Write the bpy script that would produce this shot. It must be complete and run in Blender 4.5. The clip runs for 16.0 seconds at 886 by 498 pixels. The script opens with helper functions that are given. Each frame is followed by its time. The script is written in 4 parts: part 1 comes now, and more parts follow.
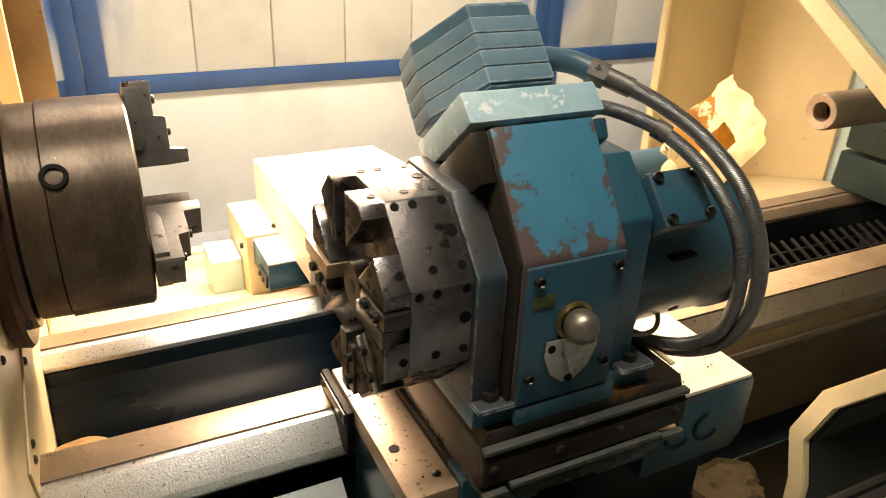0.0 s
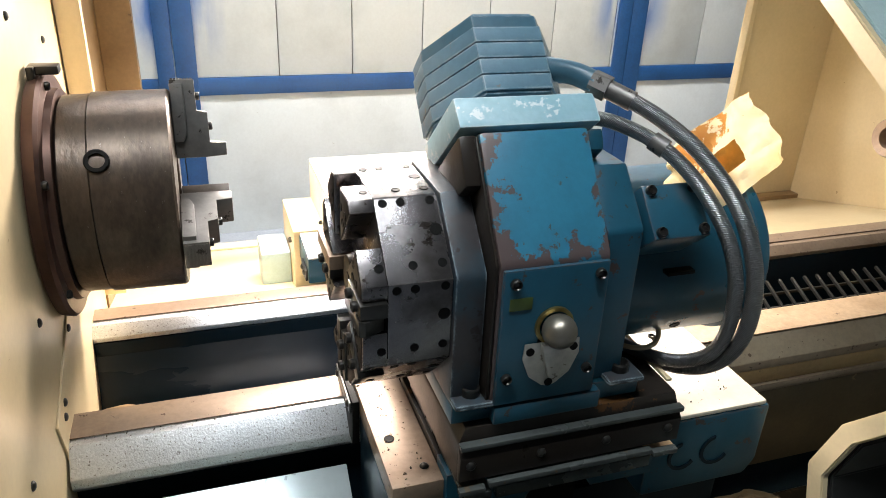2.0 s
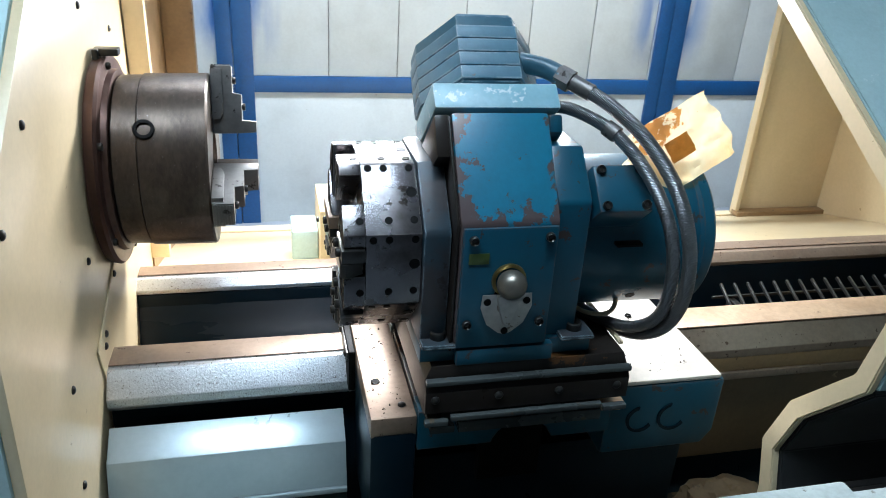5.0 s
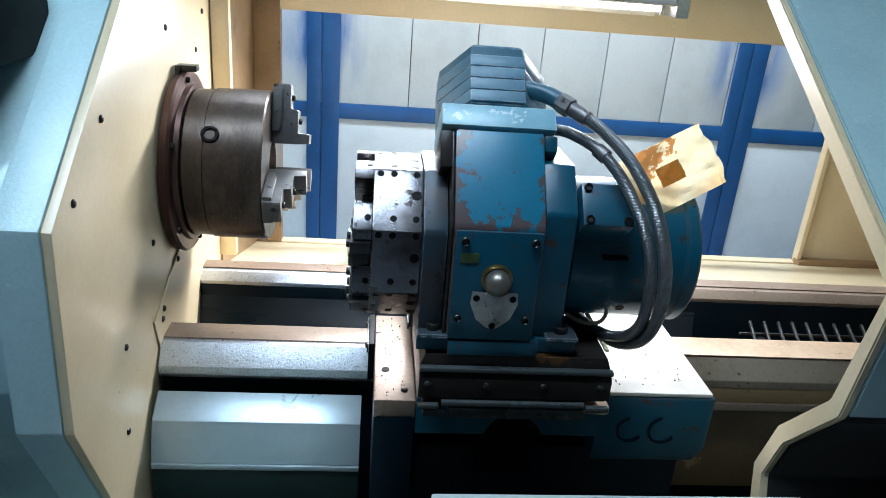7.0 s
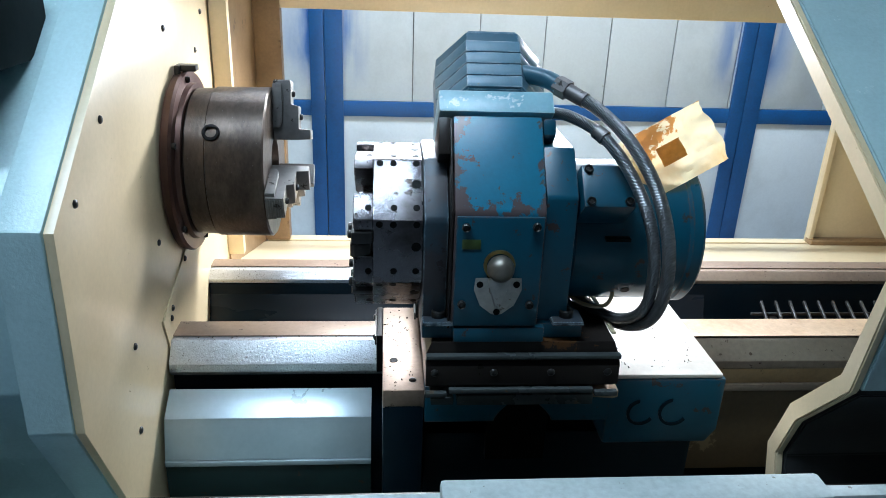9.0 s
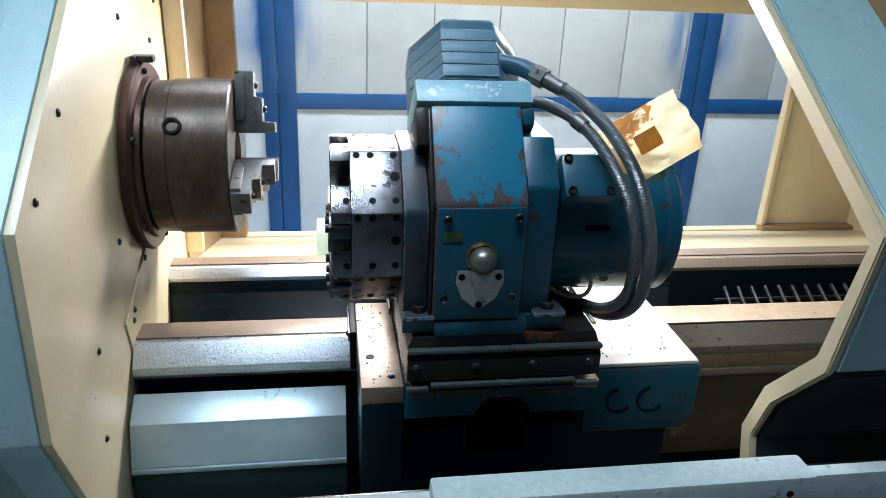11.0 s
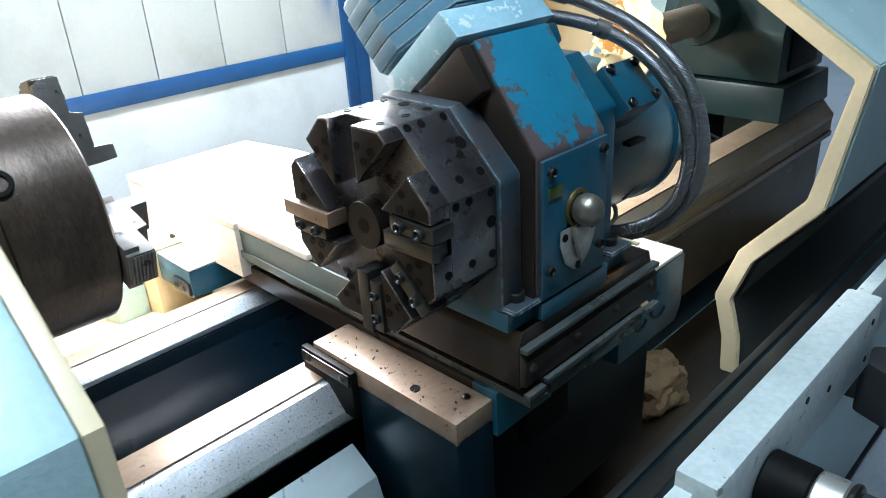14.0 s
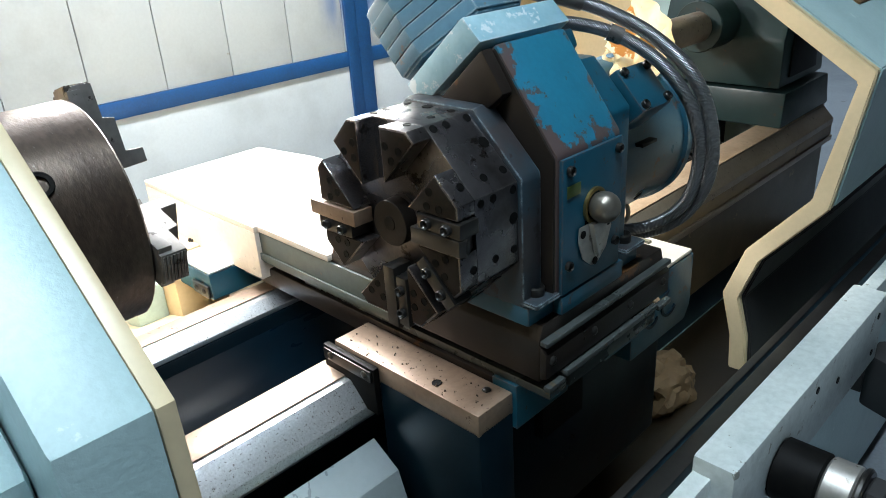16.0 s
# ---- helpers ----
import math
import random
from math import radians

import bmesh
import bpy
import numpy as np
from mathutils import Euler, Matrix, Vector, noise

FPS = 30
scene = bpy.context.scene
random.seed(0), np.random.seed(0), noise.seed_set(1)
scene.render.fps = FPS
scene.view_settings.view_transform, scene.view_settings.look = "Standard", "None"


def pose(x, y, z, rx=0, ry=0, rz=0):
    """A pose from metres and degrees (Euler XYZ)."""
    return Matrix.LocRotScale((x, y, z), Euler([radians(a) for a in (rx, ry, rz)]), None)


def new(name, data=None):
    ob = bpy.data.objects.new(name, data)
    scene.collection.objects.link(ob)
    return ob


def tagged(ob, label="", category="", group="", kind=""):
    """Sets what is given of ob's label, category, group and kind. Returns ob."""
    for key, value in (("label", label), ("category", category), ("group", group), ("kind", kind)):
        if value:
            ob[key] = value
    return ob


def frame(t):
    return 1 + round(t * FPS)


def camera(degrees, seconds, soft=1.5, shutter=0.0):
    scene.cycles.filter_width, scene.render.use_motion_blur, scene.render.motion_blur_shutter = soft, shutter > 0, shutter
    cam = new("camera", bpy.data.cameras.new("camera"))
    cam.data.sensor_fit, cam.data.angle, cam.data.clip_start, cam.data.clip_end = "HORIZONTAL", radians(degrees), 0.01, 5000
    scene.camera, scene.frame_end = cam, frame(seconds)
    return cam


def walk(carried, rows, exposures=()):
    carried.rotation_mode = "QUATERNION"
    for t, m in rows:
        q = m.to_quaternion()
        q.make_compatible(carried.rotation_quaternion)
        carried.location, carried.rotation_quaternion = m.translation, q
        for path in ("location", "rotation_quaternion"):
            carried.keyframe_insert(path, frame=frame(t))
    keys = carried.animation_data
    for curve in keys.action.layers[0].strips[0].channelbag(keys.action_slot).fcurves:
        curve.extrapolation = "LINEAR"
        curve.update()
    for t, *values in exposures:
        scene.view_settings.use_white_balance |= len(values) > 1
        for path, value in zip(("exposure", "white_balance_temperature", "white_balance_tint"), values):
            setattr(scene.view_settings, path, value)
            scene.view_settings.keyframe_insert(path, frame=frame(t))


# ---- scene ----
# ---- camera ----
cam = camera(62.1, 16.0, soft=0.6, shutter=0.5)
ROWS = [
    (0, -0.4019, -0.5787, 1.4888, 63.83, -2.09, -26.01),
    (0.5, -0.2988, -0.6372, 1.4968, 63.80, -0.95, -20.85),
    (1, -0.2990, -0.6466, 1.4948, 64.33, -2.57, -19.32),
    (1.5, -0.2923, -0.6495, 1.4913, 64.61, -2.64, -18.41),
    (2, -0.2914, -0.6698, 1.4950, 64.47, -2.35, -17.96),
    (2.5, -0.3011, -0.6842, 1.5038, 65.76, -2.05, -18.17),
    (3, -0.3067, -0.7050, 1.5035, 66.28, -1.44, -18.39),
    (3.5, -0.3054, -0.7309, 1.5011, 65.08, -0.93, -18.75),
    (4, -0.2950, -0.7687, 1.4976, 64.31, -1.04, -17.95),
    (6.5, -0.1026, -1.0460, 1.5147, 67.36, -5.33, -4.86),
    (7, -0.0910, -1.0682, 1.5118, 67.75, -4.36, -4.18),
    (7.5, -0.0907, -1.0783, 1.5048, 67.64, -3.91, -4.10),
    (8, -0.0811, -1.0796, 1.4989, 67.26, -3.24, -3.87),
    (8.5, -0.0712, -1.0754, 1.4968, 67.40, -2.93, -3.99),
    (9, -0.0704, -1.0740, 1.4976, 67.48, -2.02, -4.01),
    (11.5, -0.1753, -1.0183, 1.4837, 67.07, -1.52, -11.25),
    (12, -0.3524, -0.8397, 1.4839, 67.53, 0.81, -18.64),
    (12.5, -0.4355, -0.7099, 1.4423, 65.16, 0.91, -28.59),
    (13, -0.4309, -0.6374, 1.3993, 65.15, 2.49, -28.45),
    (13.5, -0.5328, -0.5234, 1.3623, 62.90, 2.85, -38.22),
    (14, -0.6712, -0.4808, 1.3916, 64.53, 3.20, -45.35),
    (14.5, -0.6958, -0.4780, 1.3897, 65.10, 2.73, -45.51),
    (15, -0.6957, -0.4798, 1.3911, 64.84, 2.66, -45.20),
    (15.5, -0.7159, -0.4823, 1.3888, 64.93, 2.77, -45.37),
    (16, -0.7263, -0.4858, 1.3932, 65.29, 3.49, -45.64),
]
EXPOSURES = [(0.0, 0.37, 11200, 24), (1.0, 0.36, 8300, 22), (2.0, 0.30, 7300, 18), (3.5, 0.21, 6400, 13), (4.2, 0.23, 6200, 12), (6.5, -0.01, 5700, 10),
             (9.0, -0.01, 5700, 10), (11.5, 0.09, 5900, 11), (12.5, 0.27, 5800, 11), (13.4, 0.50, 5900, 11), (14.2, 0.55, 6000, 11), (15.0, 0.36, 6200, 12), (16.0, 0.29, 6400, 12)]
walk(cam, [(t, pose(x, y, z, rx, ry, rz)) for t, x, y, z, rx, ry, rz in ROWS], EXPOSURES)

# ---- light ----
world = bpy.data.worlds.new("world")
scene.world = world
world.use_nodes = True
_bg = world.node_tree.nodes["Background"]
_sky = world.node_tree.nodes.new("ShaderNodeTexSky")
_sky.sky_type, _sky.sun_disc, _sky.sun_elevation, _sky.sun_rotation = "NISHITA", False, radians(40), radians(200)
world.node_tree.links.new(_sky.outputs[0], _bg.inputs[0])
_bg.inputs[1].default_value = 0.10


def area(name, m, sx, sy, watts, colour, spread=180):
    d = bpy.data.lights.new(name, "AREA")
    d.spread = radians(spread)
    d.shape, d.size, d.size_y, d.energy, d.color = "RECTANGLE", sx, sy, watts, colour
    ob = new(name, d)
    ob.matrix_world = m
    return ob


# the machine's own tube lamp, the strip lights of the hall (the third added) and the daylight of its window
LAMP_X, LAMP_Y, LAMP_Z = 0.24, 1.20, 1.390
area("machine_lamp_light", pose(LAMP_X, LAMP_Y, LAMP_Z - 0.045, -24, 0, 0), 0.95, 0.06, 48.0, (0.97, 0.97, 0.94), 172)
area("hall_strip_light", pose(0.5, 2.15, 2.9, 8, 0, 0), 3.6, 0.2, 92.0, (0.88, 0.95, 1.0), 130)
area("hall_strip_light", pose(-0.9, -0.45, 3.9), 2.6, 0.3, 54.0, (0.74, 0.90, 1.0), 110)
# unseen strip, added to brighten the hall beyond the bed's right end
area("hall_strip_light", pose(5.2, 0.8, 3.9), 2.4, 0.3, 40.0, (0.76, 0.91, 1.0), 110)
area("window_daylight", pose(-0.9, -5.9, 2.0, 90, 0, 0), 2.4, 1.6, 5.0, (0.66, 0.86, 1.0))

# ---- materials ----
def material(name, base, second=None, rough=0.5, metal=0.0, big=6.0, fine=90.0, mix=0.5, chip=None, chip_amount=0.0, chip_size=14.0, bump=0.15,
             stretch=(1, 1, 1), spec=0.5, rough_var=0.15, edge=None, grain=0.2, wear=()):
    """Layered procedural surface: broad mottling, fine grain, optional chipped patches showing what lies under the paint."""
    m = bpy.data.materials.new(name)
    m.use_nodes = True
    nt = m.node_tree
    N, L = nt.nodes, nt.links
    bsdf = N["Principled BSDF"]
    co = N.new("ShaderNodeTexCoord")
    geo = N.new("ShaderNodeNewGeometry")
    mp = N.new("ShaderNodeMapping")
    mp.inputs["Scale"].default_value = stretch
    L.new(geo.outputs["Position"], mp.inputs[0])

    def tex(scale, detail, rough_=0.6):
        t = N.new("ShaderNodeTexNoise")
        t.inputs["Scale"].default_value, t.inputs["Detail"].default_value, t.inputs["Roughness"].default_value = scale, detail, rough_
        L.new(mp.outputs[0], t.inputs["Vector"])
        return t

    def ramp(src, lo, hi):
        r = N.new("ShaderNodeMapRange")
        r.inputs["From Min"].default_value, r.inputs["From Max"].default_value = lo, hi
        L.new(src, r.inputs["Value"])
        return r.outputs["Result"]

    def blend(fac, a, b, mode="MIX"):
        x = N.new("ShaderNodeMix")
        x.data_type, x.blend_type = "RGBA", mode
        for sock, val in ((x.inputs[0], fac), (x.inputs[6], a), (x.inputs[7], b)):
            if isinstance(val, (int, float)):
                sock.default_value = val
            elif isinstance(val, tuple):
                sock.default_value = (*val, 1)
            else:
                L.new(val, sock)
        return x.outputs[2]

    second = second or tuple(c * 0.7 for c in base)
    n1, n2 = tex(big, 5), tex(fine, 3)
    f1 = ramp(n1.outputs["Fac"], 0.62 - mix * 0.3, 0.72)
    col = blend(f1, base, second)
    col = blend(ramp(n2.outputs["Fac"], 0.35, 0.75), col, blend(grain, col, (0.02, 0.018, 0.015)))
    if chip:
        n3 = tex(chip_size, 7, 0.68)
        worn_fac = n3.outputs["Fac"]
        for axis, lo, hi, gain in wear:
            sep = N.new("ShaderNodeSeparateXYZ")
            L.new(co.outputs["Object"], sep.inputs[0])
            near = N.new("ShaderNodeMath")
            near.operation = "MULTIPLY_ADD"
            near.inputs[1].default_value = gain
            L.new(ramp(sep.outputs[axis], hi, lo), near.inputs[0])
            L.new(worn_fac, near.inputs[2])
            worn_fac = near.outputs[0]
        f3 = ramp(worn_fac, 0.66 - chip_amount * 0.35, 0.675 - chip_amount * 0.35)
        col = blend(f3, col, chip)
    if edge:
        bev = N.new("ShaderNodeBevel")
        bev.samples = 3
        bev.inputs["Radius"].default_value = 0.005
        dot = N.new("ShaderNodeVectorMath")
        dot.operation = "DOT_PRODUCT"
        L.new(bev.outputs[0], dot.inputs[0])
        L.new(geo.outputs["Normal"], dot.inputs[1])
        worn = N.new("ShaderNodeMath")
        worn.operation = "MULTIPLY"
        L.new(ramp(dot.outputs["Value"], 0.985, 0.90), worn.inputs[0])
        L.new(ramp(tex(38, 4).outputs["Fac"], 0.40, 0.56), worn.inputs[1])
        col = blend(worn.outputs[0], col, edge)
    L.new(col, bsdf.inputs["Base Color"])
    r = N.new("ShaderNodeMapRange")
    r.inputs["To Min"].default_value, r.inputs["To Max"].default_value = max(0.05, rough - rough_var), min(1, rough + rough_var)
    L.new(n1.outputs["Fac"], r.inputs["Value"])
    L.new(r.outputs["Result"], bsdf.inputs["Roughness"])
    bsdf.inputs["Metallic"].default_value = metal
    bsdf.inputs["Specular IOR Level"].default_value = spec
    if bump:
        b = N.new("ShaderNodeBump")
        b.inputs["Strength"].default_value, b.inputs["Distance"].default_value = bump, 0.002
        L.new(n2.outputs["Fac"], b.inputs["Height"])
        L.new(b.outputs[0], bsdf.inputs["Normal"])
    return m


BROWN = (0.11, 0.065, 0.05)
BLUE = material("blue_enamel", (0.006, 0.072, 0.115), (0.005, 0.055, 0.088), 0.33, chip=(0.05, 0.028, 0.022), chip_amount=0.12, chip_size=24.0, big=8, bump=0.10, grain=0.12, edge=(0.10, 0.065, 0.055))
BLUE_WORN = material("worn_blue_enamel", (0.016, 0.165, 0.26), (0.013, 0.125, 0.20), 0.33, chip=(0.085, 0.060, 0.058), chip_amount=0.02, chip_size=30.0, big=7, bump=0.10, grain=0.12, edge=(0.10, 0.065, 0.05), wear=((0, -0.02, 0.038, 0.20), (2, 1.085, 1.125, 0.20), (0, 0.138, 0.118, 0.12)))
BLUE_GREY = material("blue_grey_enamel", (0.035, 0.115, 0.165), (0.028, 0.085, 0.12), 0.38, chip=(0.08, 0.075, 0.08), chip_amount=0.15, chip_size=12, grain=0.15, edge=(0.36, 0.42, 0.44))
# the pale edge colour paints the highlights along the fins
FIN_BLUE = material("fin_enamel_lit_edges", (0.115, 0.225, 0.295), (0.080, 0.165, 0.22), 0.33, chip=(0.16, 0.16, 0.16), chip_amount=0.08, chip_size=30, grain=0.12, edge=(0.42, 0.48, 0.50))
# brown and blue casting; its pale edge colour paints the lit edges
NECK = material("rubbed_casting_lit_edges", (0.042, 0.038, 0.040), (0.016, 0.052, 0.074), 0.38, metal=0.15, big=11, mix=0.6, chip=(0.026, 0.021, 0.020), chip_amount=0.15, chip_size=22, grain=0.15, edge=(0.24, 0.31, 0.34), spec=0.35)
# worn edges; pale base and whitish patches paint the light on the cap
PALE_BLUE = material("rubbed_lit_blue_enamel", (0.36, 0.55, 0.61), (0.17, 0.38, 0.46), 0.32, chip=(0.62, 0.68, 0.69), chip_amount=0.16, chip_size=30, grain=0.1, edge=(0.66, 0.72, 0.72))
# near-black base holds the shade under the ways, saddle and apron
DEEP_BLUE = material("deep_blue_enamel_with_shade", (0.0022, 0.010, 0.017), (0.0015, 0.007, 0.012), 0.33, bump=0.04, grain=0.1, spec=0.14)
# blue lowered to near-black so the colour carries the trough's shade
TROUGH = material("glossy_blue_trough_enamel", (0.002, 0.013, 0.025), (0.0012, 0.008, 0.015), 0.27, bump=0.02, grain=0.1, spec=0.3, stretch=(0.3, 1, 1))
TEAL = material("pale_teal_hammered_paint", (0.41, 0.56, 0.565), (0.35, 0.49, 0.50), 0.34, chip=(0.50, 0.62, 0.61), chip_amount=-0.02, chip_size=26, big=5, fine=140, bump=0.30, grain=0.1)
GREY_TEAL = material("grey_teal_paint", (0.52, 0.57, 0.55), (0.39, 0.45, 0.44), 0.5, chip=(0.22, 0.22, 0.19), chip_amount=0.10, chip_size=26, bump=0.2)
CREAM = material("cream_enamel", (0.66, 0.535, 0.335), (0.585, 0.455, 0.265), 0.34, chip=(0.36, 0.26, 0.14), chip_amount=-0.10, chip_size=20, big=2.2, mix=0.8, bump=0.05, grain=0.07)
# stained cream, browned further so the colour also carries shade
CREAM_DIRTY_SHADED = material("stained_shaded_cream_enamel", (0.30, 0.185, 0.085), (0.165, 0.095, 0.04), 0.42, chip=(0.10, 0.055, 0.026), chip_amount=0.08, chip_size=12, big=3.0, mix=0.9, bump=0.1)
# worn sheet, its base raised so the colour carries the glaring light
WHITE_GREY = material("pale_worn_lit_sheet", (0.72, 0.65, 0.56), (0.60, 0.53, 0.45), 0.40, chip=(0.28, 0.22, 0.15), chip_amount=0.02, chip_size=60, bump=0.10, grain=0.1)
STEEL = material("ground_steel", (0.74, 0.76, 0.78), (0.60, 0.61, 0.62), 0.36, metal=0.80, chip=(0.16, 0.15, 0.14), chip_amount=0.14, chip_size=210, big=9, fine=260, bump=0.5, grain=0.25)
STEEL_BROWN = material("rust_filmed_steel", (0.31, 0.225, 0.165), (0.235, 0.16, 0.11), 0.40, metal=0.45, chip=(0.09, 0.05, 0.03), chip_amount=0.07, chip_size=60, big=5, bump=0.12)
# the pale chip specks paint fine highlights on the browned steel
CHUCK_STEEL = material("oil_browned_chuck_steel", (0.135, 0.102, 0.080), (0.055, 0.040, 0.032), 0.38, metal=0.75, chip=(0.20, 0.18, 0.16), chip_amount=-0.02, chip_size=120, big=9, mix=0.9, stretch=(1.5, 0.7, 0.7), bump=0.45, grain=0.4)
FLANGE_STEEL = material("rusty_brown_flange_steel", (0.10, 0.05, 0.036), (0.055, 0.03, 0.025), 0.42, metal=0.6, big=6)
JAW_STEEL = material("grey_jaw_steel", (0.20, 0.19, 0.18), (0.13, 0.12, 0.11), 0.45, metal=0.65, chip=(0.04, 0.035, 0.03), chip_amount=0.12, chip_size=30)
TURRET_STEEL = material("turret_disc_steel", (0.165, 0.155, 0.160), (0.060, 0.050, 0.046), 0.27, metal=0.9, chip=(0.04, 0.032, 0.028), chip_amount=0.18, chip_size=30, big=9, bump=0.1, edge=(0.32, 0.29, 0.27), spec=0.5)
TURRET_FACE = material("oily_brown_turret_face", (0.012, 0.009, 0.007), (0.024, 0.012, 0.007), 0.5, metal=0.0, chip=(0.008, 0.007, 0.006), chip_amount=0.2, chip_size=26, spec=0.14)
SLIDE = material("oily_dark_cast_iron", (0.022, 0.017, 0.014), (0.014, 0.011, 0.010), 0.32, metal=0.1, chip=(0.085, 0.038, 0.014), chip_amount=0.07, chip_size=10, bump=0.12, spec=0.25)
PLATE_DARK = material("oil_dark_way_plate", (0.080, 0.090, 0.088), (0.048, 0.056, 0.055), 0.28, metal=0.35, chip=(0.12, 0.09, 0.06), chip_amount=0.10, chip_size=30, bump=0.06, spec=0.4)
PLATE_BRIGHT = material("scraped_bright_plate", (0.50, 0.35, 0.225), (0.35, 0.225, 0.13), 0.35, metal=0.35, chip=(0.22, 0.14, 0.09), chip_amount=0.05, chip_size=40)
COVER = material("zinc_grey_way_cover", (0.42, 0.49, 0.51), (0.36, 0.43, 0.46), 0.32, metal=0.35, chip=(0.05, 0.05, 0.05), chip_amount=-0.30, chip_size=34, bump=0.03, grain=0.05)
# black parts, and the painted shade inside holes, arch and recesses
BLACK = material("black_finish_and_shade", (0.003, 0.003, 0.003), (0.005, 0.005, 0.005), 0.5, metal=0.0, bump=0.0, spec=0.08)
BOLT = material("oiled_bolt_steel", (0.055, 0.053, 0.050), (0.035, 0.034, 0.033), 0.33, metal=0.8, bump=0.0)
# stained brown, darkened so the colour holds the unlit tray's shade
TRAY = material("stained_brown_tray_in_shade", (0.034, 0.022, 0.011), (0.018, 0.012, 0.006), 0.36, chip=(0.09, 0.055, 0.025), chip_amount=0.06, chip_size=9, big=3.0, mix=0.9, spec=0.3)
# teal darkened so the paint carries the shadow it stands in
SHADED_TEAL = material("shaded_dark_teal_paint", (0.014, 0.030, 0.029), (0.009, 0.018, 0.017), 0.36, chip=(0.035, 0.025, 0.015), chip_amount=0.06, chip_size=22, bump=0.08, spec=0.22)
KNOB = material("tarnished_brass_ball", (0.22, 0.20, 0.165), (0.15, 0.135, 0.11), 0.38, metal=0.75, bump=0.05)
BRASS = material("brass_ring", (0.34, 0.26, 0.10), (0.24, 0.18, 0.07), 0.35, metal=0.9, bump=0.0)
ALU = material("dull_aluminium", (0.50, 0.48, 0.44), (0.38, 0.36, 0.33), 0.42, metal=0.8, chip=(0.22, 0.19, 0.16), chip_amount=0.1, chip_size=40, bump=0.1)
GREEN = material("faded_green_label", (0.06, 0.10, 0.02), (0.09, 0.08, 0.02), 0.5, bump=0.0)
PAPER = material("oil_stained_paper", (0.93, 0.84, 0.62), (0.88, 0.66, 0.34), 0.6, chip=(0.62, 0.32, 0.09), chip_amount=0.30, chip_size=11, big=12, bump=0.15, grain=0.04)


def see_through(m, share):
    """Lets part of the light that falls on the far side of a thin sheet come through."""
    nt = m.node_tree
    bsdf, out = nt.nodes["Principled BSDF"], nt.nodes["Material Output"]
    tr, mx = nt.nodes.new("ShaderNodeBsdfTranslucent"), nt.nodes.new("ShaderNodeMixShader")
    nt.links.new(bsdf.inputs["Base Color"].links[0].from_socket, tr.inputs["Color"])
    mx.inputs[0].default_value = share
    nt.links.new(bsdf.outputs[0], mx.inputs[1])
    nt.links.new(tr.outputs[0], mx.inputs[2])
    nt.links.new(mx.outputs[0], out.inputs["Surface"])


OILSPOT = material("amber_oil_stain", (0.60, 0.31, 0.07), (0.45, 0.20, 0.04), 0.5, bump=0.0)
for thin in (PAPER, OILSPOT):
    see_through(thin, 0.55)
BED_BROWN = material("brown_bed_casting", (0.150, 0.095, 0.045), (0.075, 0.045, 0.022), 0.42, chip=(0.24, 0.16, 0.08), chip_amount=0.10, chip_size=7, big=2.5, mix=0.9, bump=0.12)
RAG = material("tan_oily_cloth", (0.20, 0.12, 0.055), (0.12, 0.07, 0.03), 0.75, chip=(0.10, 0.06, 0.03), chip_amount=0.15, chip_size=18, bump=0.3)
SHEET_GREEN = material("oily_grey_green_sheet", (0.085, 0.105, 0.095), (0.055, 0.068, 0.062), 0.40, chip=(0.16, 0.10, 0.05), chip_amount=0.04, chip_size=12, bump=0.06, spec=0.35)
# black rubber; also paints the shade on the lower door skin
RUBBER_AND_SHADE = material("black_rubber_and_shade", (0.02, 0.02, 0.021), (0.03, 0.03, 0.03), 0.5, bump=0.1)
WALL_WHITE = material("grimy_white_wall_sheet", (0.63, 0.68, 0.69), (0.50, 0.54, 0.54), 0.5, chip=(0.34, 0.32, 0.27), chip_amount=-0.12, chip_size=16, big=2.2, bump=0.03, grain=0.06)
WALL_BLUE = material("blue_gloss_beam_paint", (0.013, 0.092, 0.27), (0.010, 0.070, 0.21), 0.4, bump=0.05)
HALL = material("grey_hall_plaster", (0.24, 0.25, 0.26), (0.19, 0.20, 0.21), 0.7, big=1.2)
CONCRETE = material("pale_concrete_floor", (0.27, 0.30, 0.335), (0.20, 0.225, 0.25), 0.45, chip=(0.15, 0.15, 0.15), chip_amount=0.08, chip_size=4, big=1.5)
CHIPS = material("rusty_swarf", (0.05, 0.035, 0.025), (0.10, 0.06, 0.03), 0.5, metal=0.4, bump=0.0)


def hose_material():
    m = material("braided_steel_hose", (0.26, 0.265, 0.27), (0.15, 0.15, 0.15), 0.32, metal=0.85, bump=0.0)
    nt = m.node_tree
    uv = nt.nodes.new("ShaderNodeTexCoord")
    chk = nt.nodes.new("ShaderNodeTexWave")
    chk.wave_type, chk.bands_direction = "BANDS", "DIAGONAL"
    chk.inputs["Scale"].default_value = 1.0
    nt.links.new(uv.outputs["UV"], chk.inputs["Vector"])
    b = nt.nodes.new("ShaderNodeBump")
    b.inputs["Strength"].default_value, b.inputs["Distance"].default_value = 0.6, 0.001
    nt.links.new(chk.outputs["Fac"], b.inputs["Height"])
    nt.links.new(b.outputs[0], nt.nodes["Principled BSDF"].inputs["Normal"])
    return m


HOSE = hose_material()


def glow(name, colour, strength):
    m = bpy.data.materials.new(name)
    m.use_nodes = True
    b = m.node_tree.nodes["Principled BSDF"]
    b.inputs["Base Color"].default_value = (0.9, 0.9, 0.9, 1)
    b.inputs["Emission Color"].default_value, b.inputs["Emission Strength"].default_value = (*colour, 1), strength
    return m


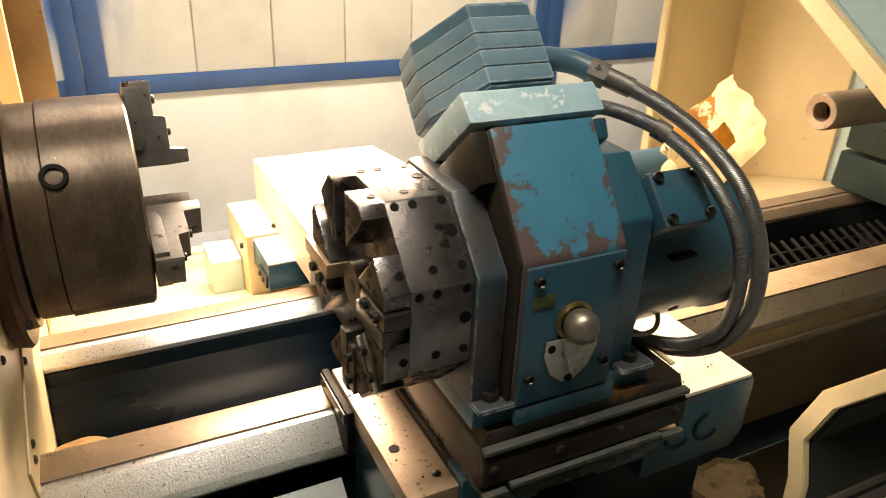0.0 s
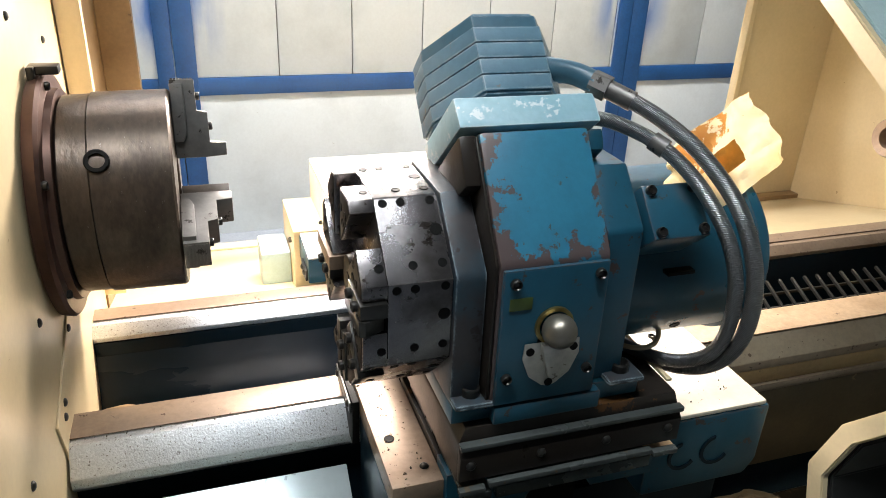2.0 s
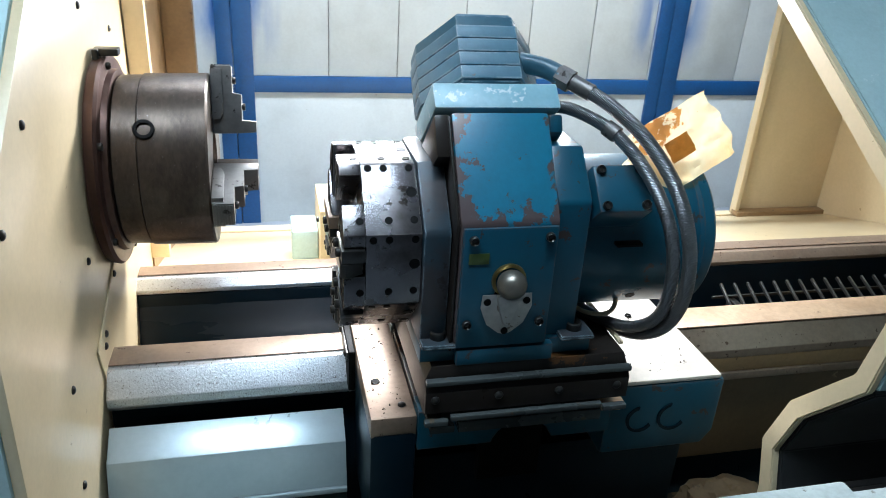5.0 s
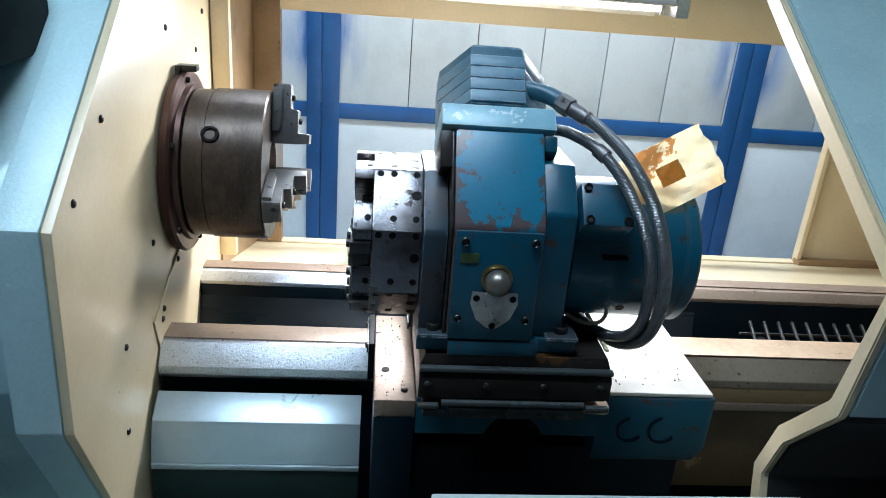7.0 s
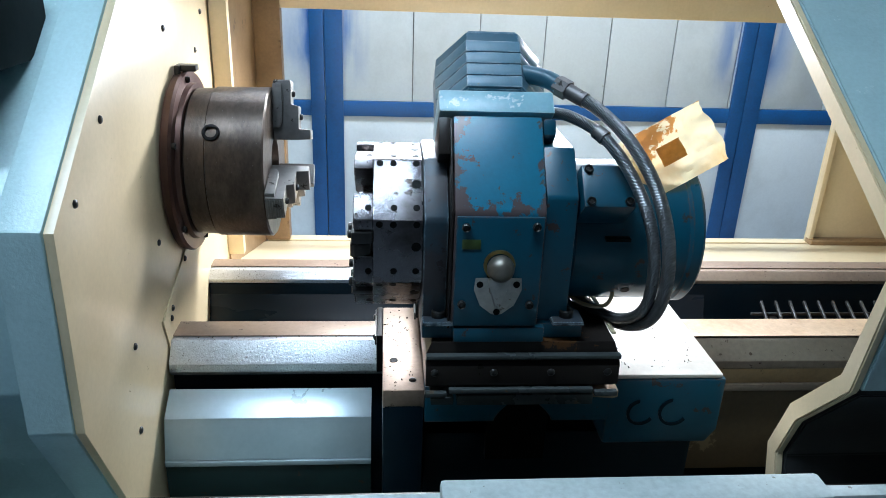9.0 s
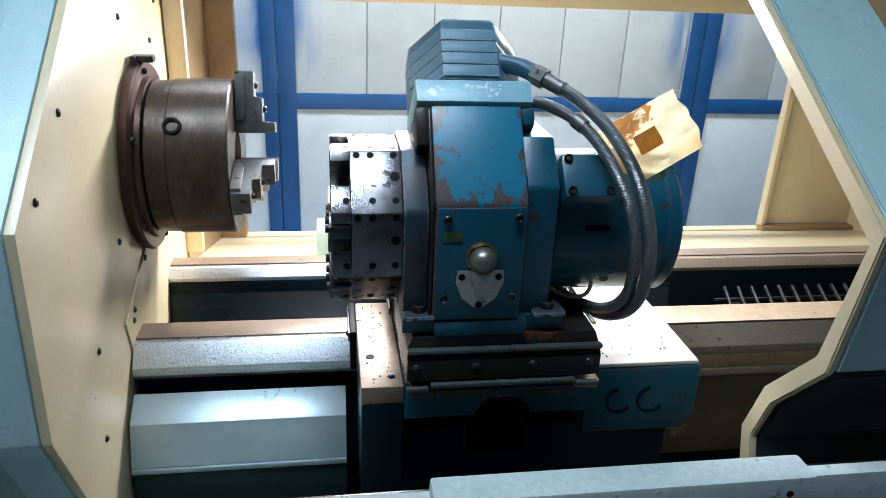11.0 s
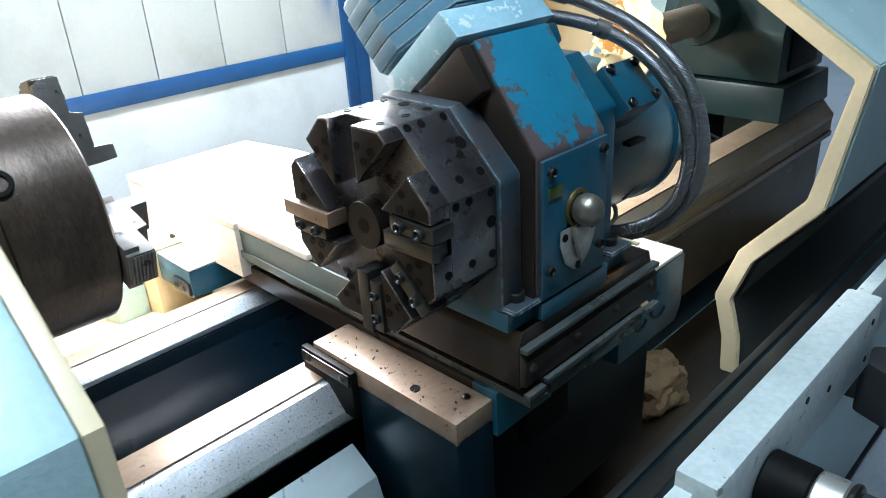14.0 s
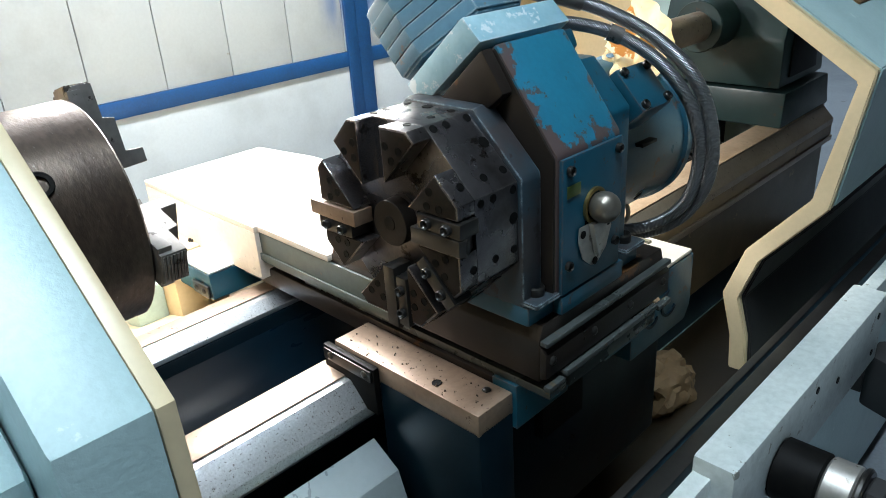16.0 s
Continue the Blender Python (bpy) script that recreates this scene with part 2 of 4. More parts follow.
TUBE_GLOW = glow("lit_tube", (1.0, 0.97, 0.9), 14.0)


def sprayed_wall():
    """White sheet with blue paint drifted over from the sprayed beams."""
    m = material("white_sheet_with_blue_overspray", (0.63, 0.68, 0.69), (0.50, 0.54, 0.54), 0.5, chip=(0.34, 0.32, 0.27), chip_amount=-0.12, chip_size=16, big=2.2, bump=0.03, grain=0.06)
    nt = m.node_tree
    N, L = nt.nodes, nt.links
    bsdf = N["Principled BSDF"]
    src = bsdf.inputs["Base Color"].links[0].from_socket
    geo = N.new("ShaderNodeNewGeometry")
    sep = N.new("ShaderNodeSeparateXYZ")
    L.new(geo.outputs["Position"], sep.inputs[0])
    total = None
    noise_ = N.new("ShaderNodeTexNoise")
    noise_.inputs["Scale"].default_value, noise_.inputs["Detail"].default_value = 4.0, 6
    for cx in BEAMS:
        sub = N.new("ShaderNodeMath")
        sub.operation = "SUBTRACT"
        L.new(sep.outputs["X"], sub.inputs[0])
        sub.inputs[1].default_value = cx
        ab = N.new("ShaderNodeMath")
        ab.operation = "ABSOLUTE"
        L.new(sub.outputs[0], ab.inputs[0])
        r = N.new("ShaderNodeMapRange")
        r.inputs["From Min"].default_value, r.inputs["From Max"].default_value = 0.23, 0.07
        L.new(ab.outputs[0], r.inputs["Value"])
        if total is None:
            total = r.outputs[0]
        else:
            mx = N.new("ShaderNodeMath")
            mx.operation = "MAXIMUM"
            L.new(total, mx.inputs[0])
            L.new(r.outputs[0], mx.inputs[1])
            total = mx.outputs[0]
    zr = N.new("ShaderNodeMapRange")
    zr.inputs["From Min"].default_value, zr.inputs["From Max"].default_value = 0.795, 0.975
    L.new(sep.outputs["Z"], zr.inputs["Value"])
    nr = N.new("ShaderNodeMapRange")
    nr.inputs["From Min"].default_value, nr.inputs["From Max"].default_value = 0.38, 0.60
    L.new(noise_.outputs["Fac"], nr.inputs["Value"])
    a = N.new("ShaderNodeMath")
    a.operation = "MULTIPLY"
    L.new(total, a.inputs[0])
    L.new(zr.outputs[0], a.inputs[1])
    b = N.new("ShaderNodeMath")
    b.operation = "MULTIPLY"
    L.new(a.outputs[0], b.inputs[0])
    L.new(nr.outputs[0], b.inputs[1])
    x = N.new("ShaderNodeMix")
    x.data_type = "RGBA"
    L.new(b.outputs[0], x.inputs[0])
    L.new(src, x.inputs[6])
    x.inputs[7].default_value = (0.03, 0.16, 0.50, 1)
    L.new(x.outputs[2], bsdf.inputs["Base Color"])
    return m


BEAMS = (-0.377, 1.813, 3.95, -2.55)
SPRAYED = sprayed_wall()

# ---- mesh helpers ----
def box(x0, x1, y0, y1, z0, z1, bevel=0.003, bm=None):
    b = bmesh.new()
    r = bmesh.ops.create_cube(b, size=1)
    for v in r["verts"]:
        v.co = ((v.co.x + 0.5) * (x1 - x0) + x0, (v.co.y + 0.5) * (y1 - y0) + y0, (v.co.z + 0.5) * (z1 - z0) + z0)
    if bevel:
        bmesh.ops.bevel(b, geom=b.edges[:], offset=bevel, segments=2, affect="EDGES", profile=0.6)
    return merge(bm, b)


def merge(bm, b):
    if bm is None:
        return b
    me = bpy.data.meshes.new("t")
    b.to_mesh(me)
    b.free()
    bm.from_mesh(me)
    bpy.data.meshes.remove(me)
    return bm


def prism(axis, pts, a, b_, bevel=0.003, bm=None):
    """A polygon extruded along an axis from a to b_. pts are (y, z) for x, (x, z) for y, (x, y) for z."""
    b = bmesh.new()

    def at(p, s):
        return {"x": (s, p[0], p[1]), "y": (p[0], s, p[1]), "z": (p[0], p[1], s)}[axis]
    lo = [b.verts.new(at(p, a)) for p in pts]
    hi = [b.verts.new(at(p, b_)) for p in pts]
    n = len(pts)
    b.faces.new(lo)
    b.faces.new(hi[::-1])
    for i in range(n):
        b.faces.new((lo[i], hi[i], hi[(i + 1) % n], lo[(i + 1) % n]))
    bmesh.ops.recalc_face_normals(b, faces=b.faces[:])
    if bevel:
        bmesh.ops.bevel(b, geom=b.edges[:], offset=bevel, segments=2, affect="EDGES", profile=0.6)
    return merge(bm, b)


def lathe_turn(axis, centre, rings, seg=48, bm=None):
    """A turned body: rings of (position along the axis, radius), closed at both ends."""
    b = bmesh.new()
    loops = []
    for s, r in rings:
        loop = []
        for k in range(seg):
            a = 2 * math.pi * k / seg
            u, w = r * math.cos(a), r * math.sin(a)
            c = {"x": (s, centre[0] + u, centre[1] + w), "y": (centre[0] + u, s, centre[1] + w), "z": (centre[0] + u, centre[1] + w, s)}[axis]
            loop.append(b.verts.new(c))
        loops.append(loop)
    for p, q in zip(loops, loops[1:]):
        for k in range(seg):
            b.faces.new((p[k], p[(k + 1) % seg], q[(k + 1) % seg], q[k]))
    b.faces.new(loops[0])
    b.faces.new(loops[-1])
    bmesh.ops.recalc_face_normals(b, faces=b.faces[:])
    return merge(bm, b)


def spun(axis, centre, a, b_, r, seg=40, ch=0.003, bm=None):
    d = ch if b_ > a else -ch
    return lathe_turn(axis, centre, [(a, r - ch), (a + d, r), (b_ - d, r), (b_, r - ch)], seg, bm)


def ring_turn(axis, centre, rings, seg=48):
    """A turned tube wall: the profile closes on itself."""
    b = bmesh.new()
    loops = []
    for s, r in rings:
        loops.append([b.verts.new({"x": (s, centre[0] + r * math.cos(t), centre[1] + r * math.sin(t)), "y": (centre[0] + r * math.cos(t), s, centre[1] + r * math.sin(t)),
                                   "z": (centre[0] + r * math.cos(t), centre[1] + r * math.sin(t), s)}[axis]) for t in [2 * math.pi * k / seg for k in range(seg)]])
    for p, q in zip(loops, loops[1:] + loops[:1]):
        for k in range(seg):
            b.faces.new((p[k], p[(k + 1) % seg], q[(k + 1) % seg], q[k]))
    bmesh.ops.recalc_face_normals(b, faces=b.faces[:])
    return b


def sweep(path, r, seg=14, steps=10):
    """A hose along a smooth curve through the points, with UVs for its braid."""
    pts = [Vector(p) for p in path]
    dense = []
    for i in range(len(pts) - 1):
        p0, p1, p2, p3 = pts[max(i - 1, 0)], pts[i], pts[i + 1], pts[min(i + 2, len(pts) - 1)]
        for s in range(steps):
            t = s / steps
            dense.append(0.5 * ((2 * p1) + (p2 - p0) * t + (2 * p0 - 5 * p1 + 4 * p2 - p3) * t * t + (3 * p1 - p0 - 3 * p2 + p3) * t ** 3))
    dense.append(pts[-1])
    b = bmesh.new()
    uv = b.loops.layers.uv.new("UVMap")
    loops, dist, run = [], [], 0.0
    side = Vector((0.3, 1, 0.2))
    for i, p in enumerate(dense):
        d = (dense[min(i + 1, len(dense) - 1)] - dense[max(i - 1, 0)]).normalized()
        n1 = (side - d * side.dot(d)).normalized()
        side = n1
        n2 = d.cross(n1)
        loops.append([b.verts.new(p + r * (n1 * math.cos(2 * math.pi * k / seg) + n2 * math.sin(2 * math.pi * k / seg))) for k in range(seg)])
        run += (p - dense[i - 1]).length if i else 0
        dist.append(run)
    for i in range(len(loops) - 1):
        for k in range(seg):
            f = b.faces.new((loops[i][k], loops[i][(k + 1) % seg], loops[i + 1][(k + 1) % seg], loops[i + 1][k]))
            for lp, (u, w) in zip(f.loops, ((dist[i], k), (dist[i], k + 1), (dist[i + 1], k + 1), (dist[i + 1], k))):
                lp[uv].uv = (u * 240, w * 7.0 / seg)
    b.faces.new(loops[0])
    b.faces.new(loops[-1][::-1])
    return b


def finish(name, bm, mat, smooth=True):
    me = bpy.data.meshes.new(name)
    bm.to_mesh(me)
    bm.free()
    me.materials.append(mat)
    if smooth:
        me.shade_smooth()
        me.set_sharp_from_angle(angle=radians(32))
    return me


def thing(name, label, category, group="", kind="", at=(0, 0, 0)):
    ob = new(name)
    ob.empty_display_size = 0.05
    ob.location = at
    return tagged(ob, label, category, group, kind)


def part(name, bm, mat, parent, label="", kind=""):
    ob = new(name, finish(name, bm, mat))
    ob.parent = parent
    return tagged(ob, label, kind=kind)


def placed(name, mesh, parent, m):
    ob = new(name, mesh)
    ob.parent = parent
    ob.matrix_basis = m
    return ob


def solo(name, bm, mat, label, category, group="", kind="", at=(0, 0, 0)):
    ob = new(name, finish(name, bm, mat))
    ob.location = at
    return tagged(ob, label, category, group, kind)


def cap_screw_mesh(name, r=0.0075, h=0.007, mat=None):
    """A socket-head screw that stands up along z, its hexagon sunk into the head."""
    b = lathe_turn("z", (0, 0), [(-0.004, r * 0.9), (0, r), (h * 0.8, r), (h, r * 0.85)], 18)
    top = max(b.faces, key=lambda f: f.calc_center_median().z if len(f.verts) == 18 else -9)
    res = bmesh.ops.inset_individual(b, faces=[top], thickness=r * 0.32, depth=0)
    bmesh.ops.translate(b, verts=top.verts[:], vec=(0, 0, -h * 0.6))
    return finish(name, b, mat or BOLT)


def hole_mesh(name, r=0.006, mat=None):
    """A tapped hole with its dark set screw, a shallow cup with a thin lip."""
    b = ring_turn("z", (0, 0), [(-0.004, r), (0.0008, r), (0.0008, r * 0.88), (-0.003, r * 0.8)], 16)
    merge(b, lathe_turn("z", (0, 0), [(-0.004, r * 0.87), (0.0004, r * 0.87)], 16))
    return finish(name, b, mat or BLACK)


SCREW = cap_screw_mesh("socket_screw")
SCREW_BIG = cap_screw_mesh("foot_bolt", 0.0135, 0.014)
HOLE = hole_mesh("set_screw")
HOLE_BIG = hole_mesh("coolant_port", 0.0085)
DOME = finish("dome_screw", lathe_turn("z", (0, 0), [(-0.003, 0.007), (0.001, 0.0075), (0.003, 0.0062), (0.0045, 0.003)], 14), BOLT)
FACE_FRONT, FACE_RIGHT, FACE_LEFT = (90, 0, 0), (0, 90, 0), (0, -90, 0)

# ---- the hall ----
WALL_Y = 2.695
wall = thing("wall_back", "white sheet-clad hall wall with blue steel beams", "wall", kind="structure")
part("wall_core", box(-6, 7, WALL_Y + 0.012, WALL_Y + 0.20, 0, 4.2, 0), HALL, wall)
xs = [-6.0, -4.85, -3.75, -2.67, -1.60, -0.94] + [-0.30, 0.062, 0.393, 0.724, 1.055, 1.392, 1.73] + [2.25, 2.8, 3.35, 3.87, 4.5, 5.5, 7.0]
for x0, x1 in zip(xs, xs[1:]):
    a, b_ = x0 + 0.0025, x1 - 0.0025
    part("wall_panel", box(a, b_, WALL_Y, WALL_Y + 0.012, 0.746, 2.9, 0.001), SPRAYED, wall)
    part("wall_panel", box(a, b_, WALL_Y, WALL_Y + 0.012, 2.904, 4.2, 0.001), WALL_WHITE, wall)
for x0, x1 in ((-6.0, -2.55), (-2.55, -0.377), (-0.377, 1.813), (1.813, 3.95), (3.95, 7.0)):
    part("wall_panel", box(x0 + 0.003, x1 - 0.003, WALL_Y, WALL_Y + 0.012, 0.0, 0.671, 0.001), WALL_WHITE, wall)
for cx in BEAMS:
    part("beam", box(cx - 0.072, cx - 0.002, WALL_Y - 0.016, WALL_Y + 0.004, 0.0, 4.2, 0.003), WALL_BLUE, wall, "blue painted steel upright")
    part("beam", box(cx + 0.002, cx + 0.090, WALL_Y - 0.012, WALL_Y + 0.004, 0.0, 4.2, 0.003), WALL_BLUE, wall, "blue painted steel upright")
for z0, z1 in ((0.668, 0.744), (2.55, 2.63)):
    part("rail", box(-6, 7, WALL_Y - 0.008, WALL_Y + 0.005, z0, z1, 0.003), WALL_BLUE, wall, "blue painted cross rail")
solo("floor", box(-6, 7, -6, WALL_Y + 0.2, -0.15, 0.0, 0), CONCRETE, "pale bluish concrete workshop floor", "floor", kind="structure")
solo("ceiling", box(-6, 7, -6, WALL_Y + 0.2, 4.2, 4.35, 0), HALL, "grey plastered workshop ceiling", "ceiling", kind="structure")
solo("wall_left", box(-6.2, -6, -6, WALL_Y + 0.2, 0, 4.2, 0), HALL, "grey plastered workshop wall", "wall", kind="structure")
solo("wall_right", box(7, 7.2, -6, WALL_Y + 0.2, 0, 4.2, 0), HALL, "grey plastered workshop wall", "wall", kind="structure")
solo("wall_front", box(-6.2, 7.2, -6.2, -6, 0, 4.2, 0), HALL, "grey plastered workshop wall", "wall", kind="structure")

# ---- machine bed ----
X0, XM, X1 = -0.556, 0.25, 2.20
bed = thing("lathe_bed", "cream lathe bed with two ground slideways", "lathe bed", at=(0, 0.098, -0.022))
part("front_way", prism("x", [(0.297, 0.602), (0.2965, 0.622), (0.335, 0.664), (0.415, 0.664), (0.42, 0.60), (0.42, 0.59), (0.305, 0.59)], X0, XM, 0.002), STEEL, bed, "bright ground front slideway")
part("front_way", prism("x", [(0.297, 0.602), (0.2965, 0.622), (0.335, 0.664), (0.415, 0.664), (0.42, 0.60), (0.42, 0.59), (0.305, 0.59)], XM + 0.0005, X1, 0.002), STEEL_BROWN, bed, "rust-filmed front slideway")
part("way_top", prism("x", [(0.350, 0.6655), (0.350, 0.6675), (0.419, 0.6675), (0.419, 0.6655)], X0, X1, 0.0005), STEEL_BROWN, bed, "rust-filmed strip on top of the front way")
part("rear_way", prism("x", [(0.708, 0.632), (0.706, 0.644), (0.73, 0.664), (0.79, 0.664), (0.798, 0.65), (0.798, 0.632)], X0, XM, 0.002), STEEL, bed, "bright ground rear slideway")
part("rear_way", prism("x", [(0.708, 0.632), (0.706, 0.644), (0.73, 0.664), (0.79, 0.664), (0.798, 0.65), (0.798, 0.632)], XM + 0.0005, X1, 0.002), STEEL_BROWN, bed, "rust-filmed rear slideway")
part("way_top", prism("x", [(0.745, 0.6655), (0.745, 0.6675), (0.794, 0.6675), (0.794, 0.6655)], X0, X1, 0.0005), STEEL_BROWN, bed, "rust-filmed strip on top of the rear way")
# dark colour stands for the shadow the way cover casts on this wall
part("bed_wall", box(X0, 0.02, 0.322, 0.418, 0.12, 0.5895, 0.004), DEEP_BLUE, bed, "casting under the front way, shadow put into its dark colour")
part("bed_wall", box(0.0205, X1, 0.322, 0.418, 0.5385, 0.5895, 0.004), CREAM_DIRTY_SHADED, bed, "stained and shade-darkened cream casting under the front way")
part("ledge", box(0.0, X1, 0.298, 0.3215, 0.560, 0.601, 0.003), CREAM_DIRTY_SHADED, bed)
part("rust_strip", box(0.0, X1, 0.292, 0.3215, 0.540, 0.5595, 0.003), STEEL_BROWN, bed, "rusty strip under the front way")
# blue-black colour holds the shade below the rear way
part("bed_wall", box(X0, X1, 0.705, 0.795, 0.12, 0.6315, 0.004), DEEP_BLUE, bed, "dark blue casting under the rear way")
part("bed_foot", box(X0 - 1.2, X1, 0.0, 1.1, 0.022, 0.12, 0.006), TEAL, bed)
pan = [(0.421, 0.60), (0.43, 0.53), (0.47, 0.47), (0.53, 0.445), (0.60, 0.45), (0.66, 0.49), (0.69, 0.55), (0.704, 0.60), (0.704, 0.44), (0.60, 0.42), (0.45, 0.42), (0.421, 0.44)]
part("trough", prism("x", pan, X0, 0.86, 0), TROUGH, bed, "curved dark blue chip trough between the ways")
part("bed_wall", box(0.0205, X1, 0.322, 0.418, 0.285, 0.5380, 0.004), BED_BROWN, bed, "brown lower wall of the bed")
# dark colour holds the shade at the foot of the bed
part("bed_base", box(0.0205, X1, 0.36, 0.418, 0.121, 0.2845, 0.004), DEEP_BLUE, bed, "dark casting foot of the bed")
# black floor stands for the shade deep between the ways
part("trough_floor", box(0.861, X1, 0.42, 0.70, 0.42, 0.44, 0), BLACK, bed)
part("cross_web", prism("x", [(0.421, 0.44), (0.421, 0.58), (0.47, 0.50), (0.50, 0.47), (0.60, 0.47), (0.62, 0.44)], X0, X0 + 0.08, 0.006), CREAM_DIRTY_SHADED, bed)
part("chip_sheet", prism("x", [(0.800, 0.60), (0.806, 0.61), (1.652, 0.378), (1.652, 0.366)], X0, 2.17, 0.001), CREAM, bed, "cream sheet sloping down behind the rear way")
# near-black brown stands for the missing light inside the tray
part("chip_tray", prism("x", [(-0.25, 0.150), (0.32, 0.172), (0.32, 0.160), (-0.25, 0.138)], X0, X1, 0.001), TRAY, bed, "brown-stained chip tray, its shade put into the colour")
b = bmesh.new()
bmesh.ops.create_uvsphere(b, u_segments=28, v_segments=14, radius=1.0)
for v in b.verts:
    v.co = Vector((X0 + 0.045 + 0.080 * v.co.x, 0.560 + 0.075 * v.co.y, 0.500 + 0.048 * v.co.z + 0.004 * noise.noise(v.co * 3)))
part("cast_boss", b, CREAM_DIRTY_SHADED, bed, "rounded tan casting end in the trough")

grate = thing("chip_grate", "dark steel ladder grate lying in the trough", "grate", at=(-0.02, 0.098, -0.022))
for y in (0.525, 0.590):
    part("bar", box(0.97, 1.80, y, y + 0.006, 0.590, 0.598, 0.001), BOLT, grate)
RUNG = finish("rung", box(-0.0035, 0.0035, -0.055, 0.075, -0.004, 0.004, 0.001), BOLT)
for i in range(20):
    placed("rung", RUNG, grate, pose(0.99 + 0.042 * i, 0.545, 0.603, 14, 0, -12))
for x in (1.02, 1.72):
    part("support", box(x, x + 0.02, 0.525, 0.596, 0.4405, 0.5895, 0.001), BOLT, grate)

cover = thing("way_cover", "zinc-grey folded sheet cover below the front way", "way cover", at=(0, 0.098, -0.022))
part("sheet", prism("x", [(0.272, 0.574), (0.212, 0.536), (0.184, 0.446), (0.194, 0.446), (0.220, 0.529), (0.272, 0.563)], X0 + 0.004, -0.10, 0.0012), COVER, cover)
part("hem", box(X0 + 0.004, -0.10, 0.179, 0.195, 0.432, 0.4445, 0.002), COVER, cover)
part("front_fall", box(X0 + 0.004, -0.10, 0.183, 0.193, 0.31, 0.4315, 0.002), SHADED_TEAL, cover)

part("way_cap", prism("x", [(0.334, 0.6680), (0.334, 0.6705), (0.421, 0.6705), (0.421, 0.6680)], 0.64, X1, 0.0006), PLATE_BRIGHT, bed, "pale strip on the front way")

def crumpled(sx_, sy_, sz_, seed):
    """A crumpled soft lump with folds, flat underneath."""
    b = bmesh.new()
    bmesh.ops.create_icosphere(b, subdivisions=4, radius=1.0)
    for v in b.verts:
        n = v.co.normalized()
        f = 1 + 0.30 * noise.noise(n * 2.1 + Vector((seed, 0, 0))) - 0.22 * abs(noise.noise(n * 5.0 + Vector((0, seed, 0))))
        v.co = Vector((n.x * f * sx_, n.y * f * sy_, max(0.0, (n.z * f + 0.35) * sz_)))
    return b


solo("oily_rag", crumpled(0.125, 0.085, 0.085, 2.4), RAG, "tan oil-soaked rag lying in the chip tray", "rag", at=(0.84, 0.315, 0.140))

# ---- headstock guard ----
guard = thing("headstock_guard", "cream inner guard plate with pale teal hammered rim", "machine guard", at=(0.064, 0.143, -0.028))
prof = [(0.50, 1.620), (-0.166, 1.109), (-0.179, 0.761), (-0.063, 0.526), (-0.063, 0.148)]
part("inner_plate", prism("x", prof + [(0.96, 0.148), (0.96, 1.620)], -0.640, -0.624, 0.002), CREAM, guard, "cream enamelled plate facing the chuck")
rim = [(y - dy, z - dz) for (y, z), (dy, dz) in zip(prof, ((0.004, -0.004), (0.004, -0.003), (0.005, 0), (0.004, 0.003), (0.004, 0)))]
back = [(y + 0.16, z - 0.01) for y, z in prof]
part("rim", prism("x", rim + back[::-1], -0.715, -0.6405, 0.007), TEAL, guard, "pale teal hammered-paint rim")
part("lower_plate", prism("x", [(0.255, 0.735), (0.300, 0.60), (0.290, 0.47), (0.93, 0.47), (0.93, 0.835), (0.53, 0.835)], -0.6235, -0.6195, 0.001), CREAM, guard, "cream removable lower plate")
for y, z in ((0.495, 1.334), (0.756, 1.253), (0.297, 0.907), (0.07, 1.227), (-0.08, 1.126), (0.082, 0.774), (0.84, 1.34), (0.62, 1.47), (0.05, 0.60)):
    placed("dome_screw", DOME, guard, pose(-0.6235, y, z, *FACE_RIGHT))
for y, z in ((0.310, 0.716), (0.325, 0.735), (0.46, 0.80), (0.62, 0.78), (0.32, 0.52)):
    placed("dome_screw", DOME, guard, pose(-0.6190, y, z, *FACE_RIGHT))
part("corner_post", box(-0.622, -0.572, 0.930, 0.962, 0.611, 1.66, 0.004), CREAM, guard, "cream folded corner post")
head = thing("headstock", "pale teal headstock housing behind the guard", "headstock", at=(0.064, 0.143, -0.028))
hp = [(0.52, 1.55), (-0.10, 1.06), (-0.105, 0.78), (0.0, 0.57), (0.0, 0.148), (1.0, 0.148), (1.0, 1.55)]
part("housing", prism("x", hp, -1.85, -0.7165, 0.012), TEAL, head)
part("top_box", box(-1.55, -0.78, -0.02, 0.30, 1.30, 1.43, 0.01), BLACK, head, "black control box on the housing")

# ---- back of the enclosure ----
rear = thing("rear_guard", "cream folded sheet rear guard with an opening", "machine guard")
part("sill", box(-0.55, 2.17, 1.752, 1.80, 0.275, 0.362, 0.004), CREAM, rear)
part("sill_lip", box(-0.457, 2.17, 1.730, 1.7515, 0.345, 0.357, 0.002), CREAM_DIRTY_SHADED, rear)
# the shadow on post and side sheet is put into their brown
part("side_post", box(-0.555, -0.457, 1.745, 1.805, 0.3625, 1.60, 0.004), CREAM_DIRTY_SHADED, rear)
part("side_sheet", box(-0.562, -0.5555, 1.106, 1.805, 0.33, 1.60, 0.001), CREAM_DIRTY_SHADED, rear)
part("rear_panel", box(1.742, 2.172, 1.760, 1.780, 0.3625, 1.95, 0.003), CREAM, rear, "cream rear panel")
part("panel_hem", box(1.737, 2.172, 1.710, 1.7595, 0.365, 0.385, 0.003), CREAM_DIRTY_SHADED, rear)
part("panel_edge", box(1.737, 1.756, 1.733, 1.7595, 0.3855, 1.95, 0.002), CREAM, rear)
